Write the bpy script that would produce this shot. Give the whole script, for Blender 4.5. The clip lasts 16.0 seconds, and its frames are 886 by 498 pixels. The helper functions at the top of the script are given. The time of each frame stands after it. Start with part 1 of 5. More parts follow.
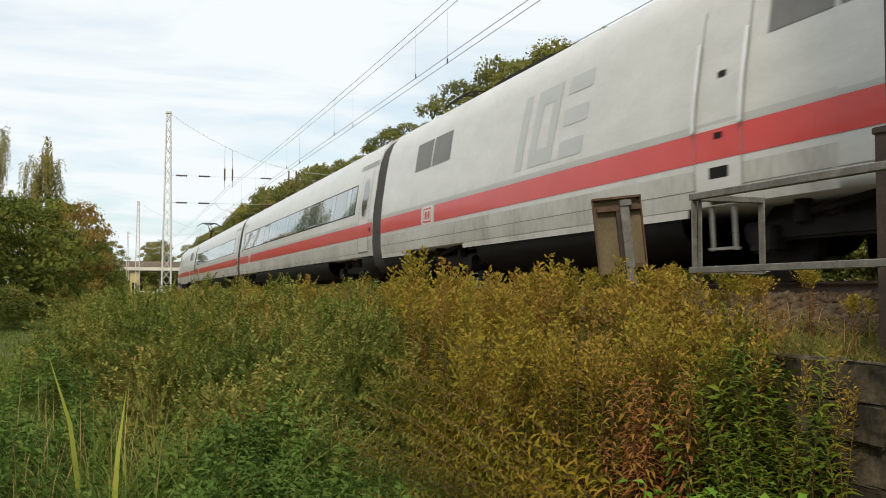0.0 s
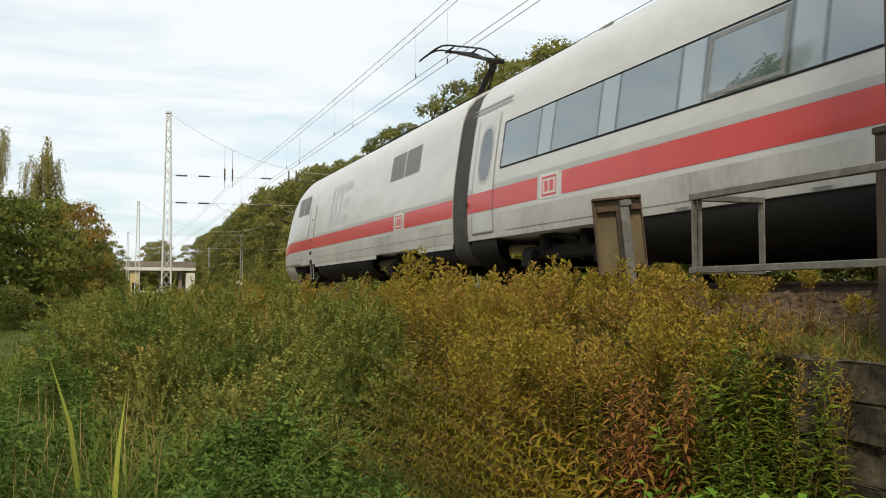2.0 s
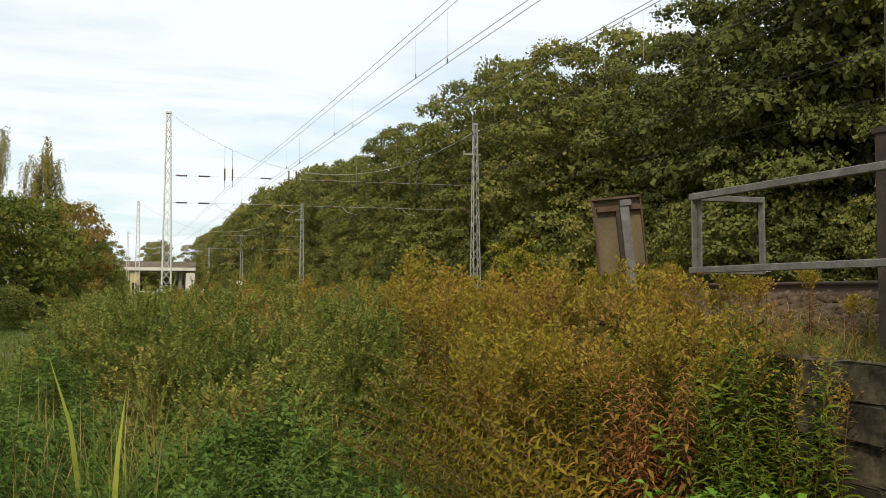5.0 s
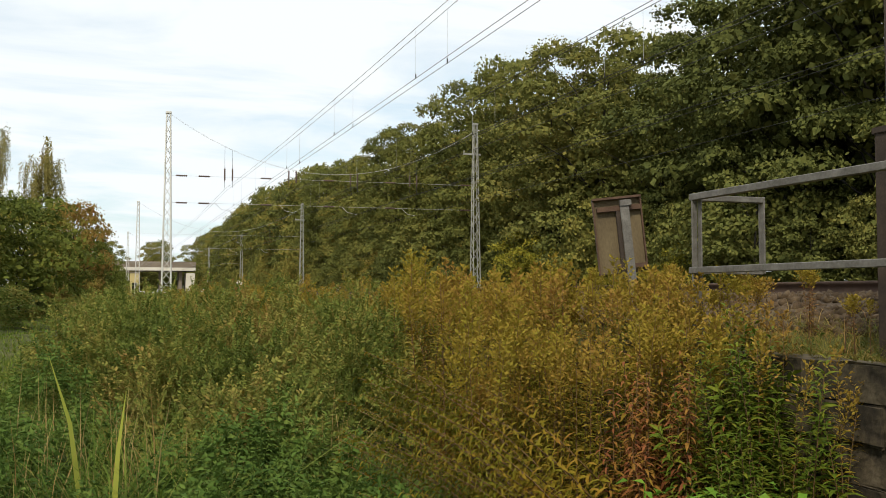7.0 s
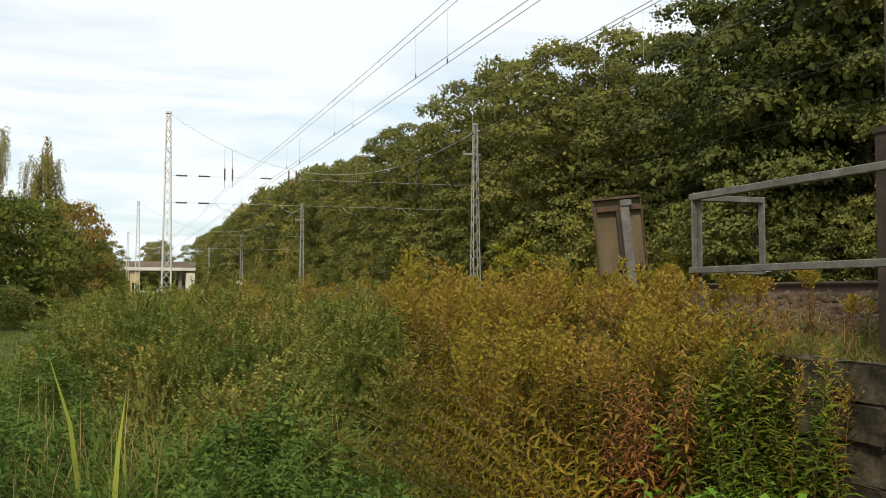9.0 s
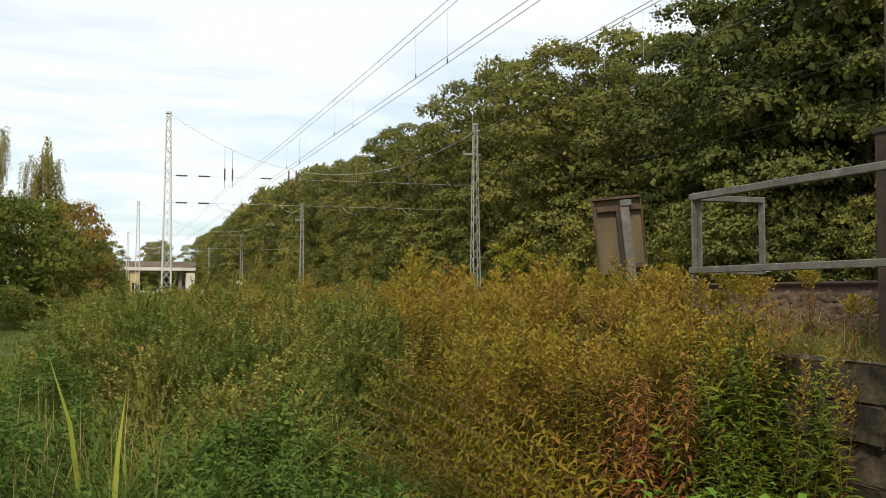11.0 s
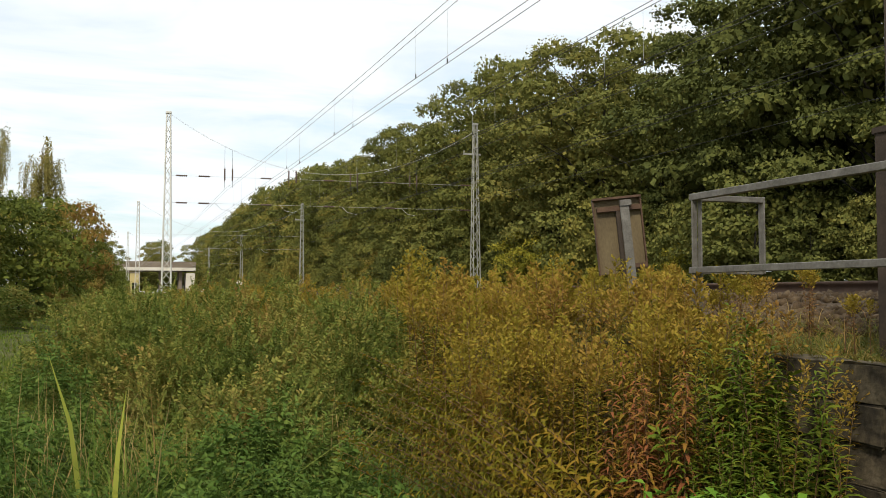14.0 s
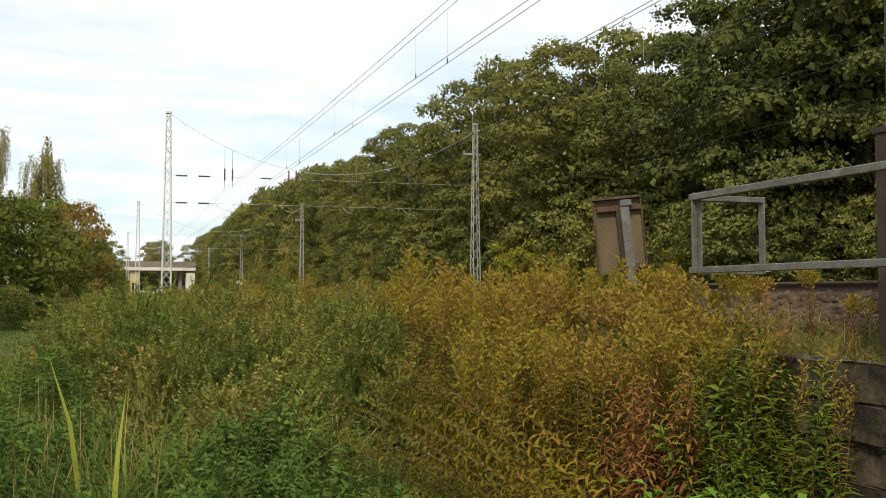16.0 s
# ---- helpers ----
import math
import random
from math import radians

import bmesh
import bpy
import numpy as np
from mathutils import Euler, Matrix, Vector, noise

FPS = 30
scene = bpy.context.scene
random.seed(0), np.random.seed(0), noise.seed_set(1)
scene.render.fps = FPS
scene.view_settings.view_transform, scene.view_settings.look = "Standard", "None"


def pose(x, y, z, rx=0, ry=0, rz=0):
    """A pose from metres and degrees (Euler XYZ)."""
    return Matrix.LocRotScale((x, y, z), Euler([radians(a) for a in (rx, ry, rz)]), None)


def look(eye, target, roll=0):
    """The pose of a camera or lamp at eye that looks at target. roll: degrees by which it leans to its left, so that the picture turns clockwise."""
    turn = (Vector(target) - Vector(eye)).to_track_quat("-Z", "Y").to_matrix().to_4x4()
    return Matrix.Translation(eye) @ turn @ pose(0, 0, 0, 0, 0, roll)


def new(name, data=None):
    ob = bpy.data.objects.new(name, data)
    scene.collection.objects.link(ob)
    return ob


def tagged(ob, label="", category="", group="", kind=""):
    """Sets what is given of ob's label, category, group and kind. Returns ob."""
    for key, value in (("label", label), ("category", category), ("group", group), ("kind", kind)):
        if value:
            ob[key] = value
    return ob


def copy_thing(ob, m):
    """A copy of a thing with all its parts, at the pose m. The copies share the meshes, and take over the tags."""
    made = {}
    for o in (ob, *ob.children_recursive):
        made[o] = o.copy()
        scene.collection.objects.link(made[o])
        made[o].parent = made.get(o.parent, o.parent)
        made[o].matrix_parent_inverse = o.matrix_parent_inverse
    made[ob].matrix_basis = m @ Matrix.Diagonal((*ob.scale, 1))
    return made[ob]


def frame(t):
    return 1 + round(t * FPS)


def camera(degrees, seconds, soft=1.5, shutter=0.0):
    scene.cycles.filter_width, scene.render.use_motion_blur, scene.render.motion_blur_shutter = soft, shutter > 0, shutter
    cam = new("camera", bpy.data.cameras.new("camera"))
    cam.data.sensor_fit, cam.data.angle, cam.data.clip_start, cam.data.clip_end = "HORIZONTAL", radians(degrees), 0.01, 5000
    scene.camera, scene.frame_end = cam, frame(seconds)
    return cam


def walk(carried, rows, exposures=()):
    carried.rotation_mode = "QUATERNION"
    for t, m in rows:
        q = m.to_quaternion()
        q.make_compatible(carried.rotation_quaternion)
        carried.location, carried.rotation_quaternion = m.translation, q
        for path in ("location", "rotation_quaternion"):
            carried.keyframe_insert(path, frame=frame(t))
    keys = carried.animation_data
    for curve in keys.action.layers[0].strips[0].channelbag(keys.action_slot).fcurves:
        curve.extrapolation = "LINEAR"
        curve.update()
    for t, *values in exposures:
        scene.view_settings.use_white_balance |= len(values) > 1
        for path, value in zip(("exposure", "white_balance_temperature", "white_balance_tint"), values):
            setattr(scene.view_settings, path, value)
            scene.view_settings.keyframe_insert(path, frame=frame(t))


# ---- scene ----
# ---- camera ----
EYE = Vector((0.0, 0.0, 1.5))
RAIL = 1.63          # height of the rail heads
TRACK = 7.95         # centre line of the near track; the line runs along y
cam = camera(51.4, 16.0, soft=0.85, shutter=0.07)
YAW, TILT = radians(20.02), radians(2.78)
AIM = EYE + Vector((math.sin(YAW) * math.cos(TILT), math.cos(YAW) * math.cos(TILT), math.sin(TILT)))
walk(cam, [(0.0, look(EYE, AIM)), (16.0, look(EYE, AIM))], [(0.0, -0.03), (2.8, -0.03), (3.3, 0.03), (9.0, 0.04), (16.0, 0.09)])

# ---- light ----
SUN_EL, SUN_AZ = radians(47), radians(215)   # azimuth clockwise from the track's far direction
world = bpy.data.worlds.new("sky")
scene.world = world
world.use_nodes = True
wn, wl = world.node_tree.nodes, world.node_tree.links
wn.clear()
sky = wn.new("ShaderNodeTexSky")
sky.sky_type, sky.sun_disc = "NISHITA", False
sky.sun_elevation, sky.sun_rotation, sky.dust_density, sky.air_density = SUN_EL, SUN_AZ, 2.0, 1.0
coord = wn.new("ShaderNodeTexCoord")
sep = wn.new("ShaderNodeSeparateXYZ")
wl.new(coord.outputs["Generated"], sep.inputs[0])
lift = wn.new("ShaderNodeMath"); lift.operation = "MAXIMUM"; lift.inputs[1].default_value = 0.0
wl.new(sep.outputs[2], lift.inputs[0])
den = wn.new("ShaderNodeMath"); den.operation = "ADD"; den.inputs[1].default_value = 0.12
wl.new(lift.outputs[0], den.inputs[0])
flat = wn.new("ShaderNodeVectorMath"); flat.operation = "DIVIDE"
comb = wn.new("ShaderNodeCombineXYZ")
for i in range(3):
    wl.new(den.outputs[0], comb.inputs[i])
wl.new(coord.outputs["Generated"], flat.inputs[0])
wl.new(comb.outputs[0], flat.inputs[1])
stretch = wn.new("ShaderNodeMapping")
stretch.inputs["Scale"].default_value = (0.8, 1.5, 0.4)
stretch.inputs["Rotation"].default_value = (0, 0, 0.5)
wl.new(flat.outputs[0], stretch.inputs[0])
cl = wn.new("ShaderNodeTexNoise")
cl.inputs["Scale"].default_value, cl.inputs["Detail"].default_value, cl.inputs["Roughness"].default_value = 1.1, 7, 0.55
cl.inputs["Distortion"].default_value = 0.4
wl.new(stretch.outputs[0], cl.inputs["Vector"])
cr = wn.new("ShaderNodeValToRGB")
cr.color_ramp.elements[0].position, cr.color_ramp.elements[1].position = 0.36, 0.54
cr.color_ramp.elements[0].color, cr.color_ramp.elements[1].color = (0.58, 0.58, 0.58, 1), (1.0, 1.0, 1.0, 1)
wl.new(cl.outputs["Fac"], cr.inputs[0])
cm = wn.new("ShaderNodeMix"); cm.data_type = "RGBA"
cm.inputs["B"].default_value = (9.5, 10.0, 10.2, 1)
wl.new(cr.outputs[0], cm.inputs["Factor"])
blue = wn.new("ShaderNodeVectorMath"); blue.operation = "MULTIPLY"
blue.inputs[1].default_value = (1.25, 1.6, 1.55)
wl.new(sky.outputs[0], blue.inputs[0])
wl.new(blue.outputs[0], cm.inputs["A"])
bg = wn.new("ShaderNodeBackground")
bg.inputs["Strength"].default_value = 0.10
out = wn.new("ShaderNodeOutputWorld")
wl.new(cm.outputs["Result"], bg.inputs[0])
wl.new(bg.outputs[0], out.inputs[0])

sun = new("sun", bpy.data.lights.new("sun", "SUN"))
sun.data.energy, sun.data.angle, sun.data.color = 3.0, radians(7), (1.0, 0.90, 0.72)
sun_from = Vector((math.sin(SUN_AZ) * math.cos(SUN_EL), math.cos(SUN_AZ) * math.cos(SUN_EL), math.sin(SUN_EL)))
sun.matrix_world = look(sun_from * 100, (0, 0, 0))


# ---- materials ----
def nodes_of(m):
    m.use_nodes = True
    return m.node_tree.nodes, m.node_tree.links, m.node_tree.nodes["Principled BSDF"]


def ramp(n, stops):
    r = n.new("ShaderNodeValToRGB")
    el = r.color_ramp.elements
    while len(el) < len(stops):
        el.new(0.5)
    for e, (p, c) in zip(el, stops):
        e.position, e.color = p, (*c, 1)
    return r


def surface(name, stops, scale=4.0, rough=0.6, metal=0.0, bump=0.2, fine=60.0, coat=0.0, dirt=None, stretch_z=1.0, spec=0.5):
    """A surface whose colour varies by a coarse and a fine noise in the thing's own metres."""
    m = bpy.data.materials.new(name)
    n, l, b = nodes_of(m)
    tc = n.new("ShaderNodeTexCoord")
    mp = n.new("ShaderNodeMapping"); mp.inputs["Scale"].default_value = (1, 1, stretch_z)
    l.new(tc.outputs["Object"], mp.inputs[0])
    a = n.new("ShaderNodeTexNoise"); a.inputs["Scale"].default_value = scale; a.inputs["Detail"].default_value = 6
    f = n.new("ShaderNodeTexNoise"); f.inputs["Scale"].default_value = fine; f.inputs["Detail"].default_value = 4
    l.new(mp.outputs[0], a.inputs["Vector"]); l.new(mp.outputs[0], f.inputs["Vector"])
    mix = n.new("ShaderNodeMath"); mix.operation = "MULTIPLY_ADD"
    mix.inputs[1].default_value = 0.35
    sc = n.new("ShaderNodeMath"); sc.operation = "MULTIPLY"; sc.inputs[1].default_value = 0.65
    l.new(a.outputs["Fac"], sc.inputs[0]); l.new(f.outputs["Fac"], mix.inputs[0]); l.new(sc.outputs[0], mix.inputs[2])
    r = ramp(n, stops)
    l.new(mix.outputs[0], r.inputs[0])
    l.new(r.outputs[0], b.inputs["Base Color"])
    b.inputs["Roughness"].default_value, b.inputs["Metallic"].default_value = rough, metal
    b.inputs["Coat Weight"].default_value = coat
    b.inputs["Specular IOR Level"].default_value = spec
    if bump:
        bp = n.new("ShaderNodeBump"); bp.inputs["Strength"].default_value = bump; bp.inputs["Distance"].default_value = 0.02
        l.new(mix.outputs[0], bp.inputs["Height"]); l.new(bp.outputs[0], b.inputs["Normal"])
    return m


def leaf(name, stops, patch=0.6, patch_amount=0.5, through_light=0.3, rough=0.7, per_thing=0.0):
    """Leaves: each one its own shade, with patches over the stand, and light through the blade."""
    m = bpy.data.materials.new(name)
    n, l, b = nodes_of(m)
    g = n.new("ShaderNodeNewGeometry")
    o = n.new("ShaderNodeObjectInfo")
    a = n.new("ShaderNodeTexNoise"); a.inputs["Scale"].default_value = patch; a.inputs["Detail"].default_value = 3
    l.new(g.outputs["Position"], a.inputs["Vector"])
    wide = n.new("ShaderNodeMapRange")
    wide.inputs["From Min"].default_value, wide.inputs["From Max"].default_value = 0.3, 0.7
    l.new(a.outputs["Fac"], wide.inputs[0])
    m1 = n.new("ShaderNodeMix"); m1.inputs["Factor"].default_value = patch_amount
    l.new(g.outputs["Random Per Island"], m1.inputs["A"]); l.new(wide.outputs[0], m1.inputs["B"])
    m2 = n.new("ShaderNodeMix"); m2.inputs["Factor"].default_value = per_thing
    l.new(m1.outputs["Result"], m2.inputs["A"]); l.new(o.outputs["Random"], m2.inputs["B"])
    r = ramp(n, [(p, (c[0] * 1.06, c[1], c[2] * 0.80)) for p, c in stops])
    l.new(m2.outputs["Result"], r.inputs[0])
    l.new(r.outputs[0], b.inputs["Base Color"])
    b.inputs["Roughness"].default_value = rough
    b.inputs["Specular IOR Level"].default_value = 0.08
    tr = n.new("ShaderNodeBsdfTranslucent")
    l.new(r.outputs[0], tr.inputs[0])
    mx = n.new("ShaderNodeMixShader"); mx.inputs[0].default_value = through_light
    l.new(b.outputs[0], mx.inputs[1]); l.new(tr.outputs[0], mx.inputs[2])
    l.new(mx.outputs[0], n["Material Output"].inputs["Surface"])
    return m


def glass(name, colour, rough=0.04, ior=1.6):
    m = bpy.data.materials.new(name)
    n, l, b = nodes_of(m)
    b.inputs["Base Color"].default_value = (*colour, 1)
    b.inputs["Roughness"].default_value = rough
    b.inputs["IOR"].default_value = ior
    b.inputs["Coat Weight"].default_value = 0.4
    b.inputs["Coat Roughness"].default_value = 0.02
    return m


M = {}
M["white"] = surface("train_white", [(0.3, (0.465, 0.461, 0.442)), (0.7, (0.570, 0.565, 0.546))], 1.2, 0.32, bump=0.02, fine=9, coat=0.25, stretch_z=2.5)
M["red"] = surface("train_red", [(0.3, (0.50, 0.032, 0.025)), (0.7, (0.58, 0.045, 0.035))], 1.5, 0.35, bump=0.02, fine=20, coat=0.2)
M["band_grey"] = surface("band_grey", [(0.3, (0.38, 0.38, 0.36)), (0.7, (0.43, 0.43, 0.41))], 1.5, 0.4, bump=0.02)
M["letter_grey"] = surface("letter_grey", [(0.3, (0.40, 0.41, 0.41)), (0.7, (0.44, 0.45, 0.45))], 1.5, 0.4, bump=0.02)
M["pale"] = surface("pale_paint", [(0.3, (0.60, 0.58, 0.55)), (0.7, (0.66, 0.64, 0.62))], 3, 0.4, bump=0.02)
M["under"] = surface("under_dark", [(0.3, (0.008, 0.0078, 0.007)), (0.7, (0.020, 0.018, 0.016))], 2.0, 0.7, bump=0.15, fine=25, spec=0.15)
M["grimy"] = surface("grimy_white", [(0.32, (0.27, 0.255, 0.225)), (0.48, (0.42, 0.405, 0.375)), (0.68, (0.53, 0.52, 0.49))], 0.9, 0.5, bump=0.05, fine=14, coat=0.05, stretch_z=0.35)
M["bellows"] = surface("bellows_rubber", [(0.3, (0.028, 0.026, 0.024)), (0.7, (0.06, 0.056, 0.05))], 3.0, 0.7, bump=0.2)
M["steel_dark"] = surface("dark_steel", [(0.3, (0.009, 0.008, 0.007)), (0.7, (0.03, 0.026, 0.022))], 5, 0.7, 0.1, spec=0.2)
M["seam"] = surface("seam_grey", [(0.3, (0.16, 0.16, 0.15)), (0.7, (0.22, 0.22, 0.21))], 5, 0.6)
M["grille"] = surface("vent_grey", [(0.3, (0.13, 0.125, 0.12)), (0.7, (0.17, 0.165, 0.155))], 5, 0.5)
M["chrome"] = surface("bright_steel", [(0.3, (0.6, 0.6, 0.58)), (0.7, (0.75, 0.75, 0.73))], 5, 0.3, 0.8, bump=0.0)
M["glass"] = glass("tinted_glass", (0.075, 0.12, 0.13), 0.02, 2.8)
M["glass_pale"] = glass("pale_glass", (0.22, 0.27, 0.29), 0.03, 2.4)
M["glass_door"] = glass("door_glass", (0.05, 0.06, 0.065))
M["galv"] = surface("galvanised_steel", [(0.3, (0.075, 0.068, 0.058)), (0.5, (0.135, 0.126, 0.112)), (0.72, (0.22, 0.205, 0.185))], 9, 0.65, 0.15, bump=0.2)
# mast grey lifted towards white: sunlight is put into the colour
M["mast_sunlit"] = surface("mast_sunlit_grey", [(0.3, (0.50, 0.49, 0.45)), (0.7, (0.68, 0.67, 0.63))], 2, 0.5)
M["mast_grey"] = surface("mast_grey_steel", [(0.3, (0.24, 0.24, 0.21)), (0.7, (0.36, 0.36, 0.32))], 2, 0.6)
M["rust"] = surface("rusty_brown_steel", [(0.3, (0.020, 0.013, 0.009)), (0.55, (0.040, 0.026, 0.017)), (0.75, (0.065, 0.043, 0.029))], 9, 0.8, bump=0.3)
M["board"] = surface("weathered_tan_paint", [(0.28, (0.045, 0.028, 0.013)), (0.45, (0.10, 0.072, 0.034)), (0.7, (0.16, 0.12, 0.06))], 5, 0.8, bump=0.15, stretch_z=0.4)
M["board_rust"] = surface("board_rusty_edge", [(0.3, (0.05, 0.025, 0.013)), (0.7, (0.11, 0.06, 0.034))], 8, 0.8, bump=0.2)
M["wire"] = surface("wire_dark", [(0.3, (0.025, 0.025, 0.025)), (0.7, (0.045, 0.045, 0.045))], 3, 0.8, bump=0)
M["wire_mid"] = surface("wire_mid", [(0.3, (0.16, 0.165, 0.165)), (0.7, (0.23, 0.23, 0.23))], 3, 0.7, bump=0)
M["wire_pale"] = surface("wire_pale", [(0.3, (0.38, 0.40, 0.40)), (0.7, (0.5, 0.5, 0.5))], 3, 0.6, bump=0)
M["insulator"] = surface("brown_insulator", [(0.3, (0.07, 0.04, 0.03)), (0.7, (0.11, 0.07, 0.05))], 3, 0.35)
M["concrete"] = surface("old_concrete", [(0.30, (0.010, 0.008, 0.004)), (0.42, (0.032, 0.024, 0.013)), (0.53, (0.075, 0.058, 0.034)), (0.66, (0.15, 0.12, 0.078)), (0.76, (0.21, 0.18, 0.13))], 5.5, 0.97, bump=1.0, fine=30)
M["bridge"] = surface("bridge_concrete", [(0.3, (0.17, 0.135, 0.10)), (0.7, (0.26, 0.215, 0.165))], 0.3, 0.9, bump=0.1, fine=4)
M["bridge_pale"] = surface("bridge_pale_concrete", [(0.3, (0.62, 0.58, 0.50)), (0.7, (0.74, 0.70, 0.62))], 0.3, 0.9, bump=0.1, fine=4)
M["yellow_wall"] = surface("yellow_render", [(0.3, (0.50, 0.40, 0.17)), (0.7, (0.58, 0.47, 0.22))], 0.8, 0.9, bump=0.1)
M["ballast"] = surface("ballast_stone", [(0.25, (0.025, 0.015, 0.006)), (0.5, (0.075, 0.046, 0.021)), (0.75, (0.155, 0.106, 0.052))], 14, 0.95, bump=0.5, fine=80)
M["rail"] = surface("rusty_rail", [(0.3, (0.06, 0.034, 0.022)), (0.7, (0.11, 0.066, 0.045))], 6, 0.7, 0.3, bump=0.2)
M["rail_head"] = surface("rail_head_steel", [(0.3, (0.24, 0.22, 0.20)), (0.7, (0.34, 0.32, 0.30))], 6, 0.35, 0.8, bump=0)
M["sleeper"] = surface("sleeper_wood", [(0.3, (0.05, 0.04, 0.03)), (0.7, (0.10, 0.08, 0.062))], 4, 0.9)
M["bark"] = surface("bark", [(0.3, (0.010, 0.008, 0.006)), (0.7, (0.03, 0.025, 0.019))], 3, 0.95, bump=0.6, fine=20)
M["birch_bark"] = surface("birch_bark", [(0.35, (0.10, 0.09, 0.08)), (0.5, (0.5, 0.48, 0.44)), (0.7, (0.62, 0.60, 0.56))], 3, 0.8, bump=0.2)
M["stem"] = surface("weed_stem", [(0.3, (0.10, 0.05, 0.022)), (0.55, (0.15, 0.085, 0.03)), (0.8, (0.15, 0.13, 0.04))], 3, 0.7, bump=0)

M["oak"] = leaf("forest_leaves", [(0.0, (0.055, 0.073, 0.026)), (0.4, (0.124, 0.143, 0.045)), (0.75, (0.207, 0.200, 0.059)), (1.0, (0.331, 0.242, 0.068))], 0.25, 0.35, 0.18, per_thing=0.5)
# forest leaves again, with shade put into a darker colour
M["oak_dark"] = leaf("shaded_forest_leaves", [(0.0, (0.052, 0.069, 0.025)), (0.45, (0.108, 0.126, 0.041)), (0.8, (0.181, 0.184, 0.058)), (1.0, (0.271, 0.232, 0.069))], 0.3, 0.35, 0.16, per_thing=0.4)
M["left_tree"] = leaf("hedge_tree_leaves", [(0.0, (0.096, 0.120, 0.029)), (0.45, (0.192, 0.200, 0.048)), (0.8, (0.304, 0.256, 0.064)), (1.0, (0.400, 0.240, 0.072))], 0.3, 0.5, 0.22, per_thing=0.15)
M["hedge_dark"] = leaf("dark_hedge_leaves", [(0.0, (0.054, 0.084, 0.020)), (0.5, (0.115, 0.145, 0.035)), (0.85, (0.184, 0.202, 0.046)), (1.0, (0.306, 0.246, 0.058))], 0.4, 0.4, 0.2, per_thing=0.15)
M["hedge_rust"] = leaf("rust_hedge_leaves", [(0.0, (0.135, 0.150, 0.039)), (0.4, (0.240, 0.195, 0.057)), (0.75, (0.315, 0.180, 0.068)), (1.0, (0.360, 0.180, 0.075))], 0.3, 0.5, 0.22)
M["birch"] = leaf("birch_leaves", [(0.0, (0.163, 0.175, 0.062)), (0.6, (0.300, 0.275, 0.112)), (1.0, (0.450, 0.362, 0.163))], 0.2, 0.3, 0.35)
M["yellow_bush"] = leaf("yellow_green_leaves", [(0.0, (0.132, 0.165, 0.028)), (0.5, (0.264, 0.264, 0.044)), (1.0, (0.396, 0.330, 0.055))], 0.3, 0.3, 0.3)
M["rod_leaf"] = leaf("goldenrod_leaves", [(0.0, (0.059, 0.094, 0.011)), (0.3, (0.129, 0.143, 0.017)), (0.55, (0.217, 0.178, 0.022)), (0.78, (0.267, 0.163, 0.029)), (0.90, (0.208, 0.089, 0.031)), (1.0, (0.109, 0.041, 0.020))], 1.3, 0.5, 0.22, per_thing=0.3)
M["rod_green"] = leaf("green_goldenrod_leaves", [(0.0, (0.038, 0.078, 0.010)), (0.5, (0.090, 0.138, 0.016)), (0.85, (0.171, 0.184, 0.025)), (1.0, (0.247, 0.138, 0.030))], 1.3, 0.4, 0.22, per_thing=0.2)
M["rod_red"] = leaf("red_brown_goldenrod_leaves", [(0.0, (0.13, 0.13, 0.016)), (0.3, (0.24, 0.15, 0.03)), (0.65, (0.22, 0.085, 0.04)), (1.0, (0.10, 0.038, 0.022))], 1.5, 0.4, 0.22, per_thing=0.15)
M["plume"] = leaf("faded_goldenrod_plumes", [(0.0, (0.177, 0.174, 0.025)), (0.4, (0.271, 0.222, 0.037)), (0.75, (0.295, 0.193, 0.050)), (1.0, (0.224, 0.114, 0.048))], 0.9, 0.45, 0.25, per_thing=0.4)
M["herb"] = leaf("herb_leaves", [(0.0, (0.036, 0.075, 0.018)), (0.45, (0.078, 0.14, 0.032)), (0.85, (0.14, 0.20, 0.05)), (1.0, (0.24, 0.20, 0.075))], 1.6, 0.5, 0.22)
M["bright_leaf"] = leaf("bright_broad_leaves", [(0.0, (0.07, 0.15, 0.02)), (0.6, (0.12, 0.24, 0.03)), (1.0, (0.18, 0.28, 0.04))], 1.6, 0.3, 0.25)
M["bramble"] = leaf("bramble_leaves", [(0.0, (0.058, 0.089, 0.023)), (0.4, (0.134, 0.179, 0.043)), (0.75, (0.251, 0.235, 0.070)), (1.0, (0.322, 0.179, 0.081))], 0.9, 0.6, 0.25)
M["grass"] = leaf("grass_blades", [(0.0, (0.045, 0.085, 0.016)), (0.5, (0.10, 0.155, 0.028)), (0.8, (0.18, 0.215, 0.05)), (1.0, (0.34, 0.27, 0.12))], 2.2, 0.55, 0.25)
M["reed"] = leaf("reed_leaf_blades", [(0.0, (0.22, 0.28, 0.05)), (1.0, (0.32, 0.34, 0.08))], 2.2, 0.3, 0.3)
M["bank_grass"] = leaf("rough_bank_grass", [(0.0, (0.10, 0.13, 0.03)), (0.4, (0.19, 0.19, 0.05)), (0.7, (0.27, 0.19, 0.075)), (1.0, (0.22, 0.11, 0.06))], 1.6, 0.5, 0.25)
M["dry_grass"] = leaf("dry_grass_blades", [(0.0, (0.28, 0.22, 0.10)), (0.5, (0.42, 0.33, 0.17)), (1.0, (0.34, 0.19, 0.09))], 1.0, 0.3, 0.3)
